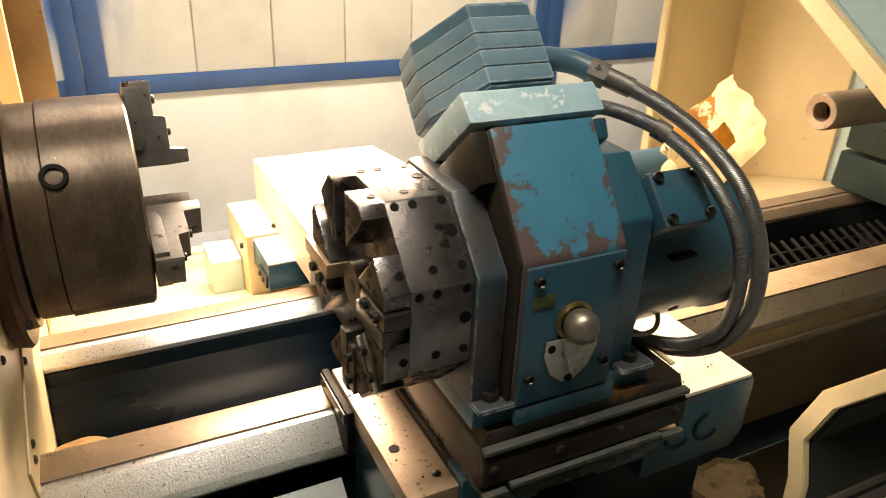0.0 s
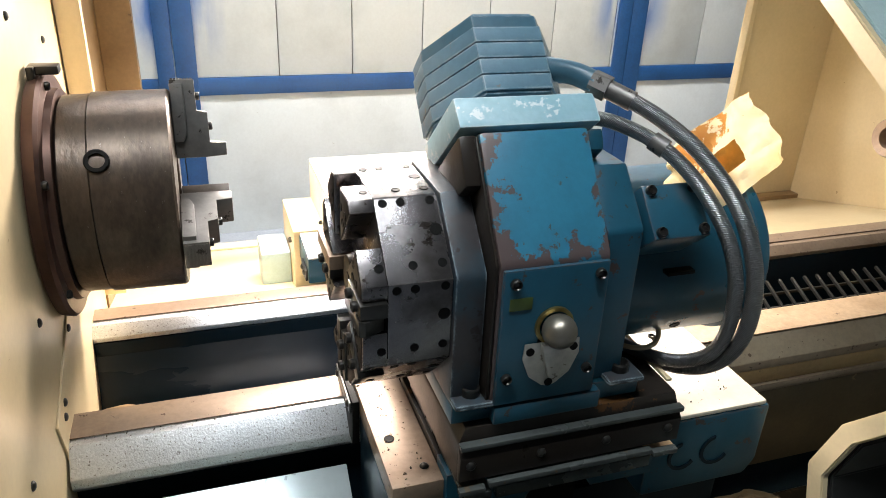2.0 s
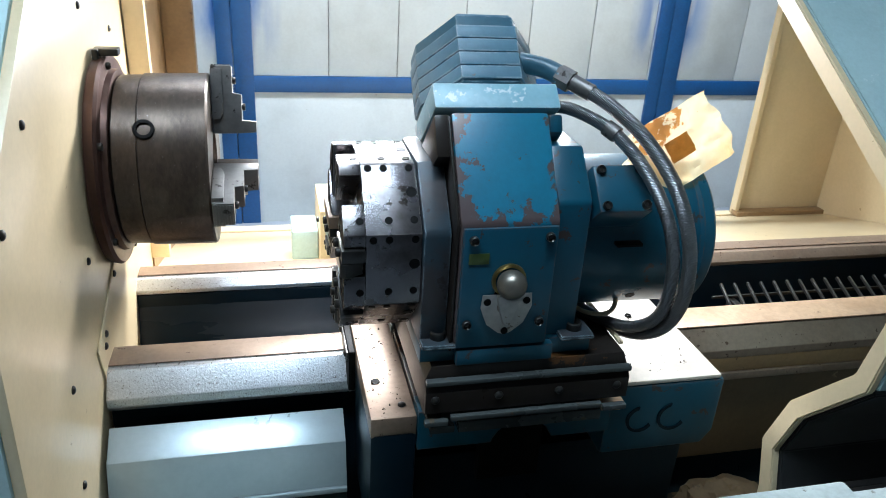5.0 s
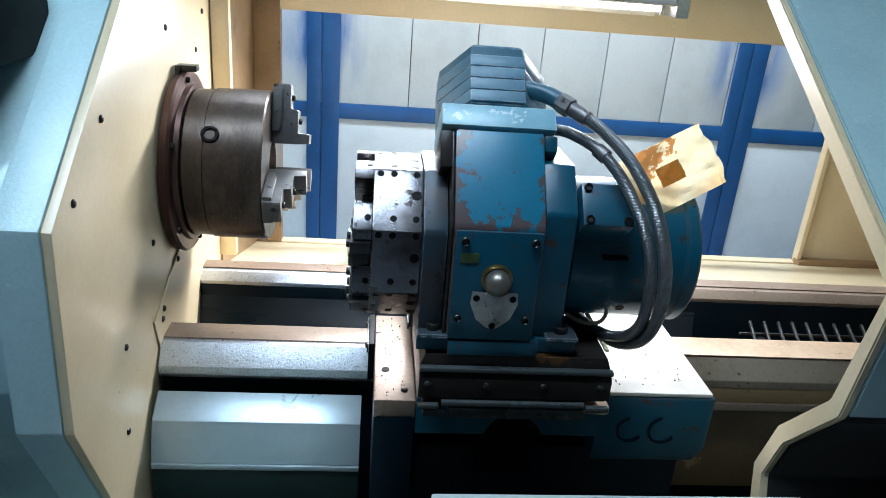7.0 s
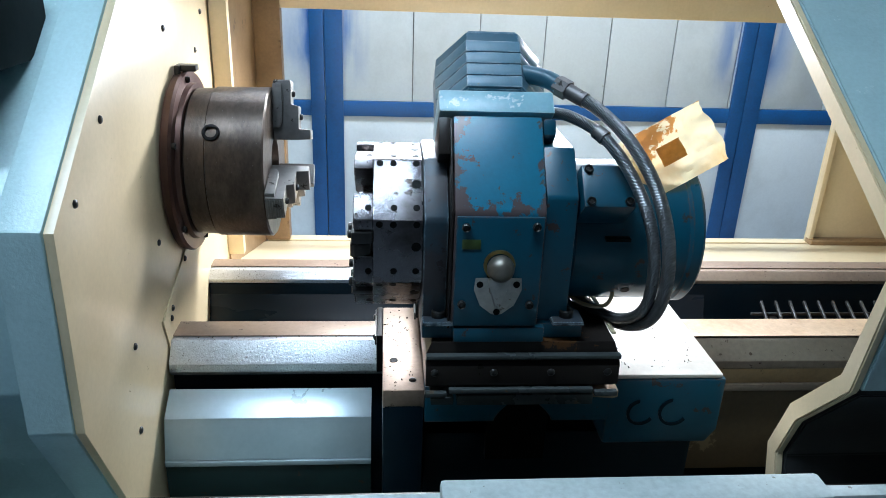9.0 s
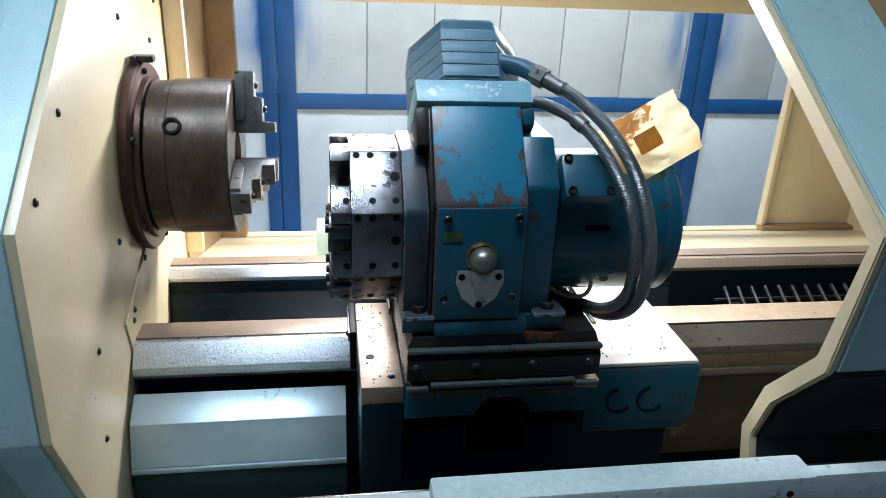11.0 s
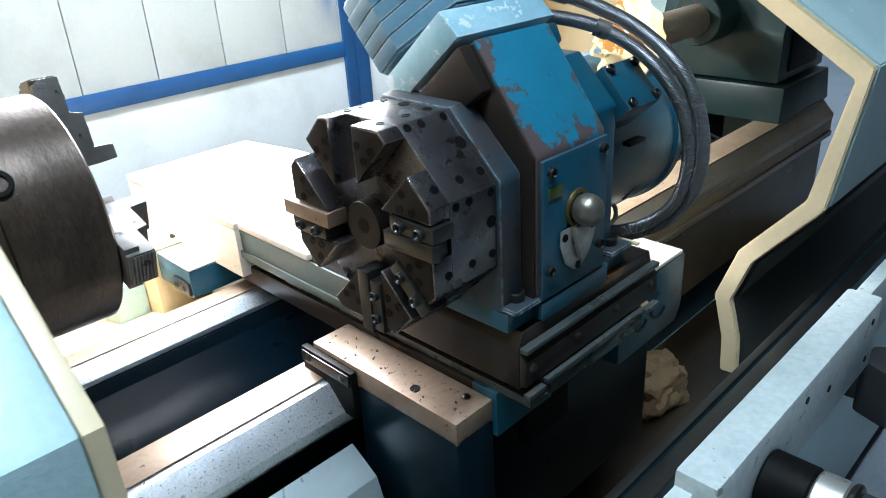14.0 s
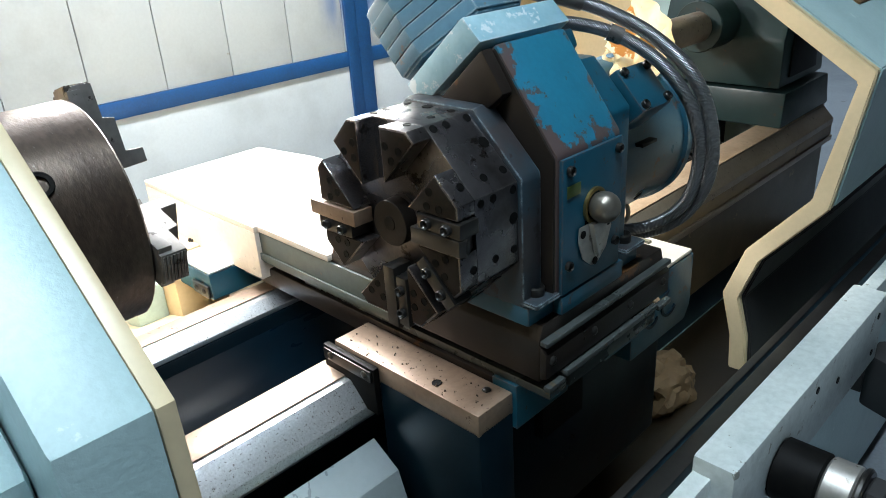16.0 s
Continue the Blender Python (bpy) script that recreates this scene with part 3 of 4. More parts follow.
part("end_panel", box(2.173, 2.190, 1.20, 1.80, 0.28, 1.95, 0.003), CREAM, rear, "cream end panel")
part("end_panel", box(2.194, 2.210, 0.62, 1.198, 0.28, 1.95, 0.003), TEAL, rear, "pale teal end panel")
part("leg", box(-0.55, -0.49, 1.752, 1.80, 0.0, 0.2745, 0.002), CREAM_DIRTY_SHADED, rear)
part("leg", box(2.11, 2.17, 1.752, 1.80, 0.0, 0.2745, 0.002), CREAM_DIRTY_SHADED, rear)
part("top_beam", box(-0.555, 2.17, 1.7555, 1.806, 1.263, 1.4375, 0.004), CREAM, rear, "cream top beam over the opening")

lamp = thing("machine_lamp", "lit tube lamp in a dull hood under the top beam", "lamp", at=(-0.02, 0.07, 0.0))
part("hood", prism("x", [(1.07, 1.430), (1.185, 1.430), (1.222, 1.374), (1.222, 1.364), (1.18, 1.418), (1.075, 1.418), (1.052, 1.405), (1.048, 1.410)], -0.30, 0.78, 0.001), ALU, lamp)
part("end_cap", box(0.781, 0.82, 1.05, 1.222, 1.374, 1.428, 0.004), ALU, lamp)
part("end_cap", box(-0.34, -0.301, 1.05, 1.222, 1.374, 1.428, 0.004), ALU, lamp)
for x in (-0.12, 0.62):
    part("mount", box(x, x + 0.05, 1.150, 1.688, 1.4305, 1.438, 0.001), ALU, lamp)
part("tube", spun("x", (1.13, 1.396), -0.28, 0.76, 0.013, 16), TUBE_GLOW, lamp, "glowing white fluorescent tube")
for x in (-0.292, 0.76):
    part("tube_holder", box(x, x + 0.012, 1.115, 1.145, 1.375, 1.4175, 0.001), ALU, lamp)

# ---- chuck ----
CY, CZ = 0.700, 0.988
chuck = thing("lathe_chuck", "oil-browned three-jaw lathe chuck on its spindle flange", "chuck", at=(0.068, 0, 0))
part("flange", lathe_turn("x", (CY, CZ), [(-0.6235, 0.213), (-0.606, 0.217), (-0.600, 0.212), (-0.599, 0.188), (-0.588, 0.186)], 72), FLANGE_STEEL, chuck, "rusty brown spindle flange")
part("body", lathe_turn("x", (CY, CZ), [(-0.5875, 0.168), (-0.583, 0.175), (-0.540, 0.176), (-0.5385, 0.1745), (-0.537, 0.179), (-0.414, 0.180), (-0.410, 0.176), (-0.409, 0.06), (-0.43, 0.055)], 96), CHUCK_STEEL, chuck)
part("key_socket", ring_turn("z", (0, 0), [(-0.006, 0.0195), (0.0012, 0.0195), (0.002, 0.0185), (0.002, 0.0125), (-0.004, 0.0125)], 32), BLACK, chuck)
ks = chuck.children[-1]
ang = math.atan2(1.097 - CZ, 0.552 - CY)
ks.matrix_basis = pose(-0.524, CY + 0.182 * math.cos(ang), CZ + 0.182 * math.sin(ang), math.degrees(ang) - 90, 0, 0)
part("key_hole", lathe_turn("z", (0, 0), [(-0.006, 0.0122), (0.0012, 0.0122)], 24), BLACK, chuck)
chuck.children[-1].matrix_basis = ks.matrix_basis.copy()


def jaw_mesh():
    """A stepped jaw: r outward from the axis along z, x along the spindle."""
    p = [(-0.408, 0.055), (-0.408, 0.195), (-0.366, 0.195), (-0.366, 0.140), (-0.348, 0.136), (-0.348, 0.082), (-0.320, 0.080), (-0.320, 0.057), (-0.352, 0.055)]
    b = prism("y", p, -0.027, 0.027, 0.0018)
    return finish("jaw", b, JAW_STEEL)


JAW = jaw_mesh()
BASE_JAW = finish("base_jaw", prism("y", [(-0.4085, 0.085), (-0.4085, 0.188), (-0.386, 0.188), (-0.386, 0.10), (-0.392, 0.085)], -0.036, 0.036, 0.002), JAW_STEEL)
for a in (-14, 106, 226):
    j = placed("jaw", JAW, chuck, pose(0, CY, CZ, a, 0, 0))
    placed("base_jaw", BASE_JAW, j, pose(0, 0, 0))
    for r in (0.165, 0.11):
        placed("jaw_screw", SCREW, j, pose(-0.366 + (0.018 if r < 0.13 else 0.0), 0, r, *FACE_RIGHT))
TOOTH = finish("rack_tooth", box(-0.0018, 0.0018, -0.024, 0.024, 0.0, 0.0026, 0.0004), JAW_STEEL)
for j in [c for c in chuck.children if c.name.split(".")[0] == "jaw"]:
    for i in range(7):
        placed("rack_tooth", TOOTH, j, pose(-0.404 + 0.0055 * i, 0, 0.1948))
for k in range(6):
    a = radians(35 + 60 * k)
    placed("flange_bolt", SCREW, chuck, pose(-0.5995, CY + 0.200 * math.cos(a), CZ + 0.200 * math.sin(a), *FACE_RIGHT))
clip_ = part("flange_clip", box(-0.622, -0.575, CY - 0.02, CY + 0.012, CZ + 0.2175, CZ + 0.232, 0.003), BOLT, chuck)
part("clip_post", box(-0.622, -0.61, CY - 0.03, CY - 0.015, CZ + 0.19, CZ + 0.2325, 0.003), BOLT, chuck)

# ---- saddle (carriage) ----
CX, SY = 0.065, 0.075
saddle = thing("carriage_saddle", "blue cast saddle with worn bare top wings", "lathe carriage", at=(CX + 0.010, 0.080, -0.004))
part("left_wing", box(-0.150, -0.068, 0.056, 0.408, 0.660, 0.702, 0.004), STEEL_BROWN, saddle, "worn brown bare wing plate")
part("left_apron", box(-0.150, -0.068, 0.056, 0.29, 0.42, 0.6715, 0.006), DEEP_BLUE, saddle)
part("way_wiper", box(-0.164, -0.1505, 0.285, 0.425, 0.60, 0.694, 0.003), BLACK, saddle, "black wiper strip over the front way")
part("wiper_plate", box(-0.168, -0.1645, 0.29, 0.42, 0.668, 0.690, 0.001), BOLT, saddle)
for y in (0.305, 0.40):
    placed("wiper_screw", DOME, saddle, pose(-0.168, y, 0.680, *FACE_LEFT))
part("right_wing", box(0.300, 0.532, 0.066, 0.415, 0.7165, 0.726, 0.004), WHITE_GREY, saddle, "worn top plate of the saddle, strong light in its pale colour")
part("right_body", prism("y", [(0.300, 0.7160), (0.540, 0.7160), (0.540, 0.595), (0.520, 0.563), (0.300, 0.563)], 0.064, 0.34, 0.007), BLUE, saddle)
part("body", box(-0.067, 0.2995, 0.10, 0.98, 0.669, 0.712, 0.004), SLIDE, saddle)
part("front_face", prism("y", [(-0.067, 0.7135), (0.2995, 0.7135), (0.2995, 0.632), (0.186, 0.632), (0.184, 0.640), (0.173, 0.655), (0.150, 0.678), (0.126, 0.686), (0.102, 0.678), (0.081, 0.655), (0.072, 0.640), (0.070, 0.632), (-0.067, 0.632)], 0.050, 0.0995, 0), BLUE, saddle, "blue front face with a dark arch")
# black sheet stands for the shade inside the arch
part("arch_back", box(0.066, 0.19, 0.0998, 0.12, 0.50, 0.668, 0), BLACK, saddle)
# dark colour holds the shade that falls below the slide
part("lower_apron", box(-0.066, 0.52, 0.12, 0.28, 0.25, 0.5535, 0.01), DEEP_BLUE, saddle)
for cx, r in ((0.372, 0.030), (0.440, 0.032)):
    b = bmesh.new()
    pts = [(cx + r * math.cos(radians(a)), 0.640 + r * math.sin(radians(a))) for a in range(100, 331, 15)]
    inner = [(cx + (r - 0.006) * math.cos(radians(a)), 0.640 + (r - 0.006) * math.sin(radians(a))) for a in range(330, 99, -15)]
    n = len(pts)
    for i in range(n - 1):
        q = [pts[i], pts[i + 1], inner[n - 2 - i], inner[n - 1 - i]]
        lo = [b.verts.new((x, 0.0605, z)) for x, z in q]
        hi = [b.verts.new((x, 0.0645, z)) for x, z in q]
        b.faces.new(lo)
        for k in range(4):
            b.faces.new((lo[k], lo[(k + 1) % 4], hi[(k + 1) % 4], hi[k]))
    bmesh.ops.remove_doubles(b, verts=b.verts[:], dist=0.0001)
    part("cast_boss", b, DEEP_BLUE, saddle)
part("way_plate", box(-0.012, 0.244, -0.012, 0.62, 0.7125, 0.7340, 0.002), PLATE_DARK, saddle, "dark oily flat way plate")
part("way_plate_side", box(-0.060, -0.018, -0.010, 0.62, 0.7125, 0.7270, 0.002), PLATE_DARK, saddle)
part("gib_plate", prism("z", [(0.250, 0.62), (0.250, 0.008), (0.288, 0.004), (0.2985, 0.008), (0.2985, 0.62)], 0.7145, 0.7290, 0.001), PLATE_BRIGHT, saddle, "scraped bright gib plate")
placed("saddle_screw", SCREW, saddle, pose(0.445, 0.300, 0.723))
placed("saddle_screw", DOME, saddle, pose(-0.090, 0.092, 0.7015))
placed("oil_plug", HOLE_BIG, saddle, pose(-0.127, 0.167, 0.7022))
RY, RZ = 0.053, -0.033
part("rear_block", box(-0.155, -0.028, 0.80 + RY, 0.955 + RY, 0.665 + RZ, 0.728 + RZ, 0.004), BLUE, saddle, "blue block on the rear way")
part("rear_block_cap", box(-0.153, -0.030, 0.802 + RY, 0.953 + RY, 0.7285 + RZ, 0.733 + RZ, 0.001), GREY_TEAL, saddle)
part("rear_bracket", box(-0.169, -0.038, 0.958 + RY, 1.19 + RY, 0.55 + RZ, 0.737 + RZ, 0.004), CREAM, saddle, "cream bracket plate")
part("rear_slider", box(-0.162, -0.1555, 0.806 + RY, 0.875 + RY, 0.670 + RZ, 0.700 + RZ, 0.002), BOLT, saddle)
for y in (0.825, 0.858):
    placed("bracket_screw", DOME, saddle, pose(-0.162, y + RY, 0.685 + RZ, *FACE_LEFT))
placed("bracket_screw", SCREW, saddle, pose(-0.169, 1.012 + RY, 0.69 + RZ, *FACE_LEFT))
placed("bracket_screw", SCREW, saddle, pose(-0.090, 0.995 + RY, 0.7365 + RZ))
part("rear_motor_box", box(-0.248, -0.170, 1.03 + RY, 1.16 + RY, 0.535 + RZ, 0.645 + RZ, 0.005), TEAL, saddle, "pale teal box behind the bracket")

# ---- cross slide ----
slide = thing("cross_slide", "oily dark cast cross slide with a pale rear cover", "cross slide", at=(CX, SY, 0))
part("base", prism("y", [(-0.061, 0.742), (-0.061, 0.812), (-0.052, 0.836), (0.286, 0.836), (0.295, 0.812), (0.295, 0.742)], 0.006, 0.50, 0.003), SLIDE, slide, "dark oily cast slide base")
part("side_sheet", box(-0.0675, -0.0615, 0.30, 0.746, 0.7285, 0.7995, 0.002), SHEET_GREEN, slide, "oily grey-green side sheet")
part("side_sheet_rib", box(-0.0720, -0.0680, 0.28, 0.80, 0.735, 0.752, 0.002), SHEET_GREEN, slide)
part("rear_cover", prism("z", [(-0.078, 0.746), (-0.078, 1.256), (0.265, 1.256), (0.300, 1.05), (0.300, 0.503), (-0.069, 0.503), (-0.069, 0.746)], 0.800, 0.814, 0.002), WHITE_GREY, slide, "pale sheet cover, strong lamp light put into its colour")
part("rear_cover_side", prism("x", [(0.746, 0.690), (0.746, 0.7995), (1.256, 0.7995), (1.256, 0.690)], -0.078, 0.22, 0.002), WHITE_GREY, slide)
part("edge_strip", box(0.2855, 0.2945, 0.03, 0.40, 0.8365, 0.8415, 0.001), CREAM, slide, "pale strip along the slide edge")
wip = part("wiper_holder", prism("x", [(-0.006, 0.752), (-0.006, 0.792), (0.000, 0.800), (0.0055, 0.806), (0.0055, 0.748)], -0.061, 0.297, 0.001), SLIDE, slide, "dark wiper holder strip")
part("wiper_trim", box(-0.061, 0.297, -0.009, 0.005, 0.8065, 0.815, 0.002), PLATE_DARK, slide)
for x in (-0.045, 0.063, 0.169, 0.275):
    placed("wiper_screw", DOME, wip, pose(x, -0.0065, 0.779, *FACE_FRONT))
part("wiper_lip", box(-0.018, 0.250, -0.014, -0.002, 0.738, 0.7475, 0.002), PLATE_DARK, slide)
part("wiper_lip", box(-0.062, -0.022, -0.014, -0.002, 0.7305, 0.740, 0.002), PLATE_DARK, slide)
part("wiper_lip", box(0.254, 0.297, -0.014, -0.002, 0.7305, 0.740, 0.002), PLATE_DARK, slide)

# ---- tool turret ----
turret = thing("tool_turret", "chipped blue eight-station tool turret with steel disc", "tool turret", at=(CX, SY, 0))
TY, TZ, FL = 0.175, 1.000, 0.143
CR = FL / math.cos(radians(22.5))
XF, XS, XB = -0.190, -0.157, -0.071


def flat(k, t, n):
    a = radians(135 - 45 * k)
    return (TY + n * math.cos(a) + t * math.sin(a), TZ + n * math.sin(a) - t * math.cos(a))


HALF = FL * math.tan(radians(22.5))
disc_ob = part("disc", prism("x", [flat(k, HALF, FL) for k in range(8)], XS, XB, 0.0025), TURRET_STEEL, turret, "machined steel octagonal turret disc")
for k in range(8):
    p, q = Vector(flat(k, 0.040, 0)), Vector(flat(k, 0.040, 1))
    r, s = Vector(flat(k + 1, -0.008, 0)), Vector(flat(k + 1, -0.008, 1))
    d1, d2 = q - p, s - r
    u = ((r - p).x * d2.y - (r - p).y * d2.x) / (d1.x * d2.y - d1.y * d2.x)
    seg_ = part("disc_segment", prism("x", [flat(k, 0.040, FL), flat(k, HALF, FL), flat(k + 1, -0.008, FL), tuple(p + d1 * u)], XF, XS - 0.0002, 0.0018), TURRET_STEEL, disc_ob)
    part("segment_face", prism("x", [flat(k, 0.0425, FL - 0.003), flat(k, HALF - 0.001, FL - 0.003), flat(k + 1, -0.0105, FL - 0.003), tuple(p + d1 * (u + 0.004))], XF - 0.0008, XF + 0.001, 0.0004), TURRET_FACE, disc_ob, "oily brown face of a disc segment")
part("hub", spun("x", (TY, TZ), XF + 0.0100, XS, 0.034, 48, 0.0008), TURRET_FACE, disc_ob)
# black disc stands for the shade in the centre hole
part("hub_bore", spun("x", (TY, TZ), XF + 0.0090, XS, 0.011, 24, 0.0005), BLACK, disc_ob)
for k in range(8):
    a = 135 - 45 * k
    for x, t, ms, nm in ((-0.165, -0.036, HOLE, "set_screw"), (-0.121, -0.036, HOLE, "set_screw"), (-0.082, -0.036, HOLE, "set_screw"), (-0.082, 0.010, HOLE_BIG, "coolant_port"),
                         (-0.146, 0.051, HOLE, "set_screw"), (-0.122, 0.051, HOLE, "set_screw"), (-0.082, 0.051, HOLE, "set_screw")):
        y, z = flat(k, t, FL)
        placed(nm, ms, disc_ob, pose(x, y, z, a - 90, 0, 0))
    for t, n in ((0.050, 0.112), (0.050, 0.090), (-0.018, 0.118)):
        y, z = flat(k, t, n)
        placed("face_screw", HOLE, disc_ob, pose(XF - 0.0009, y, z, *FACE_LEFT))


def tool_holder(k, reach, tip):
    """A clamped tool block in a slot of the disc, with its screws and a carbide tip."""
    th = Matrix(((1, 0, 0, 0), (0, math.sin(radians(135 - 45 * k)), math.cos(radians(135 - 45 * k)), TY), (0, -math.cos(radians(135 - 45 * k)), math.sin(radians(135 - 45 * k)), TZ), (0, 0, 0, 1)))
    b = box(XF - 0.004, XS - 0.001, 0.017, 0.038, 0.072, 0.150, 0.002)
    blk = part("tool_block", b, BOLT, disc_ob)
    blk.matrix_basis = th
    if reach:
        s = part("tool_shank", prism("y", [(XF - 0.006, 0.06), (XF - 0.006, 0.145 + reach), (XF + 0.002, 0.150 + reach), (XS - 0.004, 0.140), (XS - 0.004, 0.06)], -0.006, 0.0165, 0.0015), BOLT if not tip else STEEL_BROWN, disc_ob)
        s.matrix_basis = th
    for n in (0.092, 0.128):
        sc = placed("clamp_screw", SCREW, disc_ob, th @ pose(XF - 0.004, 0.0275, n, *FACE_LEFT))


for k, reach, tip in ((3, 0.020, True), (5, 0.010, False), (6, 0.0, False), (7, 0.004, False)):
    tool_holder(k, reach, tip)

part("neck", prism("x", [(0.026, 0.862), (0.026, 1.062), (0.110, 1.148), (0.245, 1.148), (0.325, 1.062), (0.325, 0.862)], -0.0705, -0.0255, 0.009), NECK, turret, "blue-grey bevelled neck behind the disc")
part("neck_edge", prism("x", [(0.008, 0.862), (0.008, 1.082), (0.108, 1.220), (0.232, 1.112), (0.328, 1.03), (0.328, 0.862)], -0.0250, -0.0205, 0.002), SLIDE, turret)
hous = [(0.006, 0.868), (0.006, 1.084), (0.110, 1.226), (0.235, 1.116), (0.330, 1.03), (0.330, 0.868)]
part("housing", prism("x", hous, -0.020, 0.138, 0.007), BLUE_WORN, turret, "worn blue slanted turret housing")
part("front_plate", box(-0.016, 0.134, -0.001, 0.0055, 0.872, 1.078, 0.002), BLUE, turret, "blue front cover plate")
part("right_flange", prism("x", [(0.026, 0.868), (0.026, 1.105), (0.092, 1.176), (0.262, 1.176), (0.330, 1.105), (0.330, 0.868)], 0.1385, 0.196, 0.006), BLUE, turret, "blue motor flange")
part("pedestal", box(-0.070, 0.225, 0.018, 0.345, 0.8365, 0.8675, 0.004), BLUE, turret)
part("pedestal_front", box(-0.014, 0.150, 0.000, 0.0175, 0.838, 0.8675, 0.003), BLUE, turret)
for x, y in ((-0.040, 0.028), (0.194, 0.028)):
    f = part("foot", box(x - 0.030, x + 0.030, y - 0.026, y + 0.03, 0.8678, 0.8775, 0.006), NECK, turret)
    placed("foot_bolt", SCREW_BIG, f, pose(x, y, 0.8778))
for x, z in ((0.0, 1.060), (0.120, 1.062), (-0.002, 0.916), (0.118, 0.915)):
    placed("plate_screw", SCREW, turret, pose(x, -0.001, z, *FACE_FRONT))
part("rating_label", box(-0.006, 0.026, -0.0022, -0.0012, 1.020, 1.038, 0.0004), GREEN, turret, "faded green label")
knob = part("knob_ring", ring_turn("y", (0.060, 0.992), [(-0.0015, 0.0275), (-0.006, 0.0275), (-0.006, 0.022), (-0.0015, 0.022)], 36), BRASS, turret, "brass ring round the ball knob")
b = bmesh.new()
bmesh.ops.create_uvsphere(b, u_segments=32, v_segments=18, radius=0.0235)
bmesh.ops.translate(b, verts=b.verts[:], vec=(0.060, -0.020, 0.992))
part("ball_knob", b, KNOB, turret, "tarnished brass ball knob")
# flat black disc stands for the shade of the recess
part("knob_recess", lathe_turn("y", (0.060, 0.968), [(-0.0012, 0.021), (-0.003, 0.021)], 28), BLACK, turret)
sh = [(0.020, 0.968), (0.100, 0.968), (0.102, 0.945), (0.090, 0.915), (0.070, 0.899), (0.060, 0.896), (0.050, 0.899), (0.030, 0.915), (0.018, 0.945)]
shield = part("finger_shield", prism("y", sh, -0.0055, -0.0035, 0.0006), ALU, turret, "dull aluminium shield plate under the knob")
part("spout", prism("y", [(0.040, 0.970), (0.080, 0.970), (0.074, 0.945), (0.064, 0.914), (0.056, 0.914), (0.046, 0.945)], -0.016, -0.0058, 0.004), ALU, shield)
for x, z in ((0.028, 0.956), (0.092, 0.956), (0.060, 0.903)):
    placed("shield_screw", HOLE, shield, pose(x, -0.0062, z, *FACE_FRONT))
cap = [(0.114, 1.231), (0.147, 1.262), (0.268, 1.158), (0.236, 1.128)]
part("cap", prism("x", cap, -0.044, 0.160, 0.004), PALE_BLUE, turret, "rubbed blue mounting cap, its lit top put into pale colour")
part("cap_cheek", prism("x", [(0.075, 1.165), (0.113, 1.222), (0.225, 1.122), (0.19, 1.07)], -0.046, -0.0205, 0.006), SLIDE, turret)
part("cap_cheek", prism("x", [(0.10, 1.195), (0.113, 1.222), (0.225, 1.122), (0.20, 1.09)], 0.1388, 0.163, 0.006), BLUE, turret)
# finned motor on the cap, its axis tilted with the slope
ax, qx = Vector((0, 0.66, 0.75)).normalized(), Vector((0, 0.75, -0.66)).normalized()
fin = Matrix((Vector((1, 0, 0)), qx, ax)).transposed().to_4x4()
fin.translation = Vector((0.060, 0.216, 1.213))
motor2 = part("fin_motor", prism("z", [(-0.100, 0.022), (-0.050, -0.070), (0.046, -0.070), (0.108, 0.022), (0.108, 0.075), (0.05, 0.105), (-0.05, 0.105), (-0.100, 0.075)], 0.001, 0.122, 0.004), BLUE_GREY, turret, "blue-grey finned motor housing")
motor2.matrix_basis = fin
for i in range(5):
    s = 0.0 if i < 4 else 0.006
    g = 0.0018 - s
    f = part("fin", prism("z", [(-0.100 - g, 0.022 - g), (-0.050 - g, -0.072 - g), (0.046 + g, -0.072 - g), (0.108 + g, 0.022 - g), (0.108 + g, 0.075 + g), (0.05, 0.105 + g), (-0.05, 0.105 + g), (-0.100 - g, 0.075 + g)],
                            0.006 + 0.0242 * i, 0.006 + 0.0242 * i + 0.0225, 0.0012), FIN_BLUE, motor2)
part("eye_plug", lathe_turn("z", (0, 0.0), [(0.1215, 0.016), (0.128, 0.015), (0.131, 0.009)], 20), BOLT, motor2)
# turret drive motor
part("drive_motor", lathe_turn("x", (0.180, 0.992), [(0.1965, 0.128), (0.205, 0.134), (0.412, 0.136), (0.417, 0.142), (0.435, 0.142), (0.441, 0.136)], 64), BLUE, turret, "blue cylindrical drive motor")
jb = Matrix.Translation((0, 0.180, 0.992)) @ Matrix.Rotation(radians(48), 4, "X")
jbox = part("junction_box", prism("x", [(-0.040, 0.100), (-0.040, 0.200), (0.040, 0.200), (0.040, 0.100)], 0.200, 0.290, 0.006), BLUE, turret, "blue terminal box on the motor")
jbox.matrix_basis = jb
for x, y in ((0.212, 0.030), (0.278, -0.030), (0.212, -0.030), (0.278, 0.030)):
    placed("lid_screw", SCREW, jbox, pose(x, y, 0.200))
part("motor_slot", box(0.255, 0.30, 0.035, 0.05, 1.020, 1.026, 0.001), BLACK, turret)
placed("motor_screw", HOLE_BIG, turret, pose(0.315, 0.074, 0.908, 128, 0, 0))
part("gland", sweep([(0.092, 0.215, 1.285), (0.150, 0.195, 1.278), (0.176, 0.172, 1.268)], 0.0165), BLUE_GREY, turret, "blue-grey cable elbow")
part("gland_nut", sweep([(0.172, 0.176, 1.270), (0.190, 0.158, 1.262)], 0.0185, 6, 3), JAW_STEEL, turret)
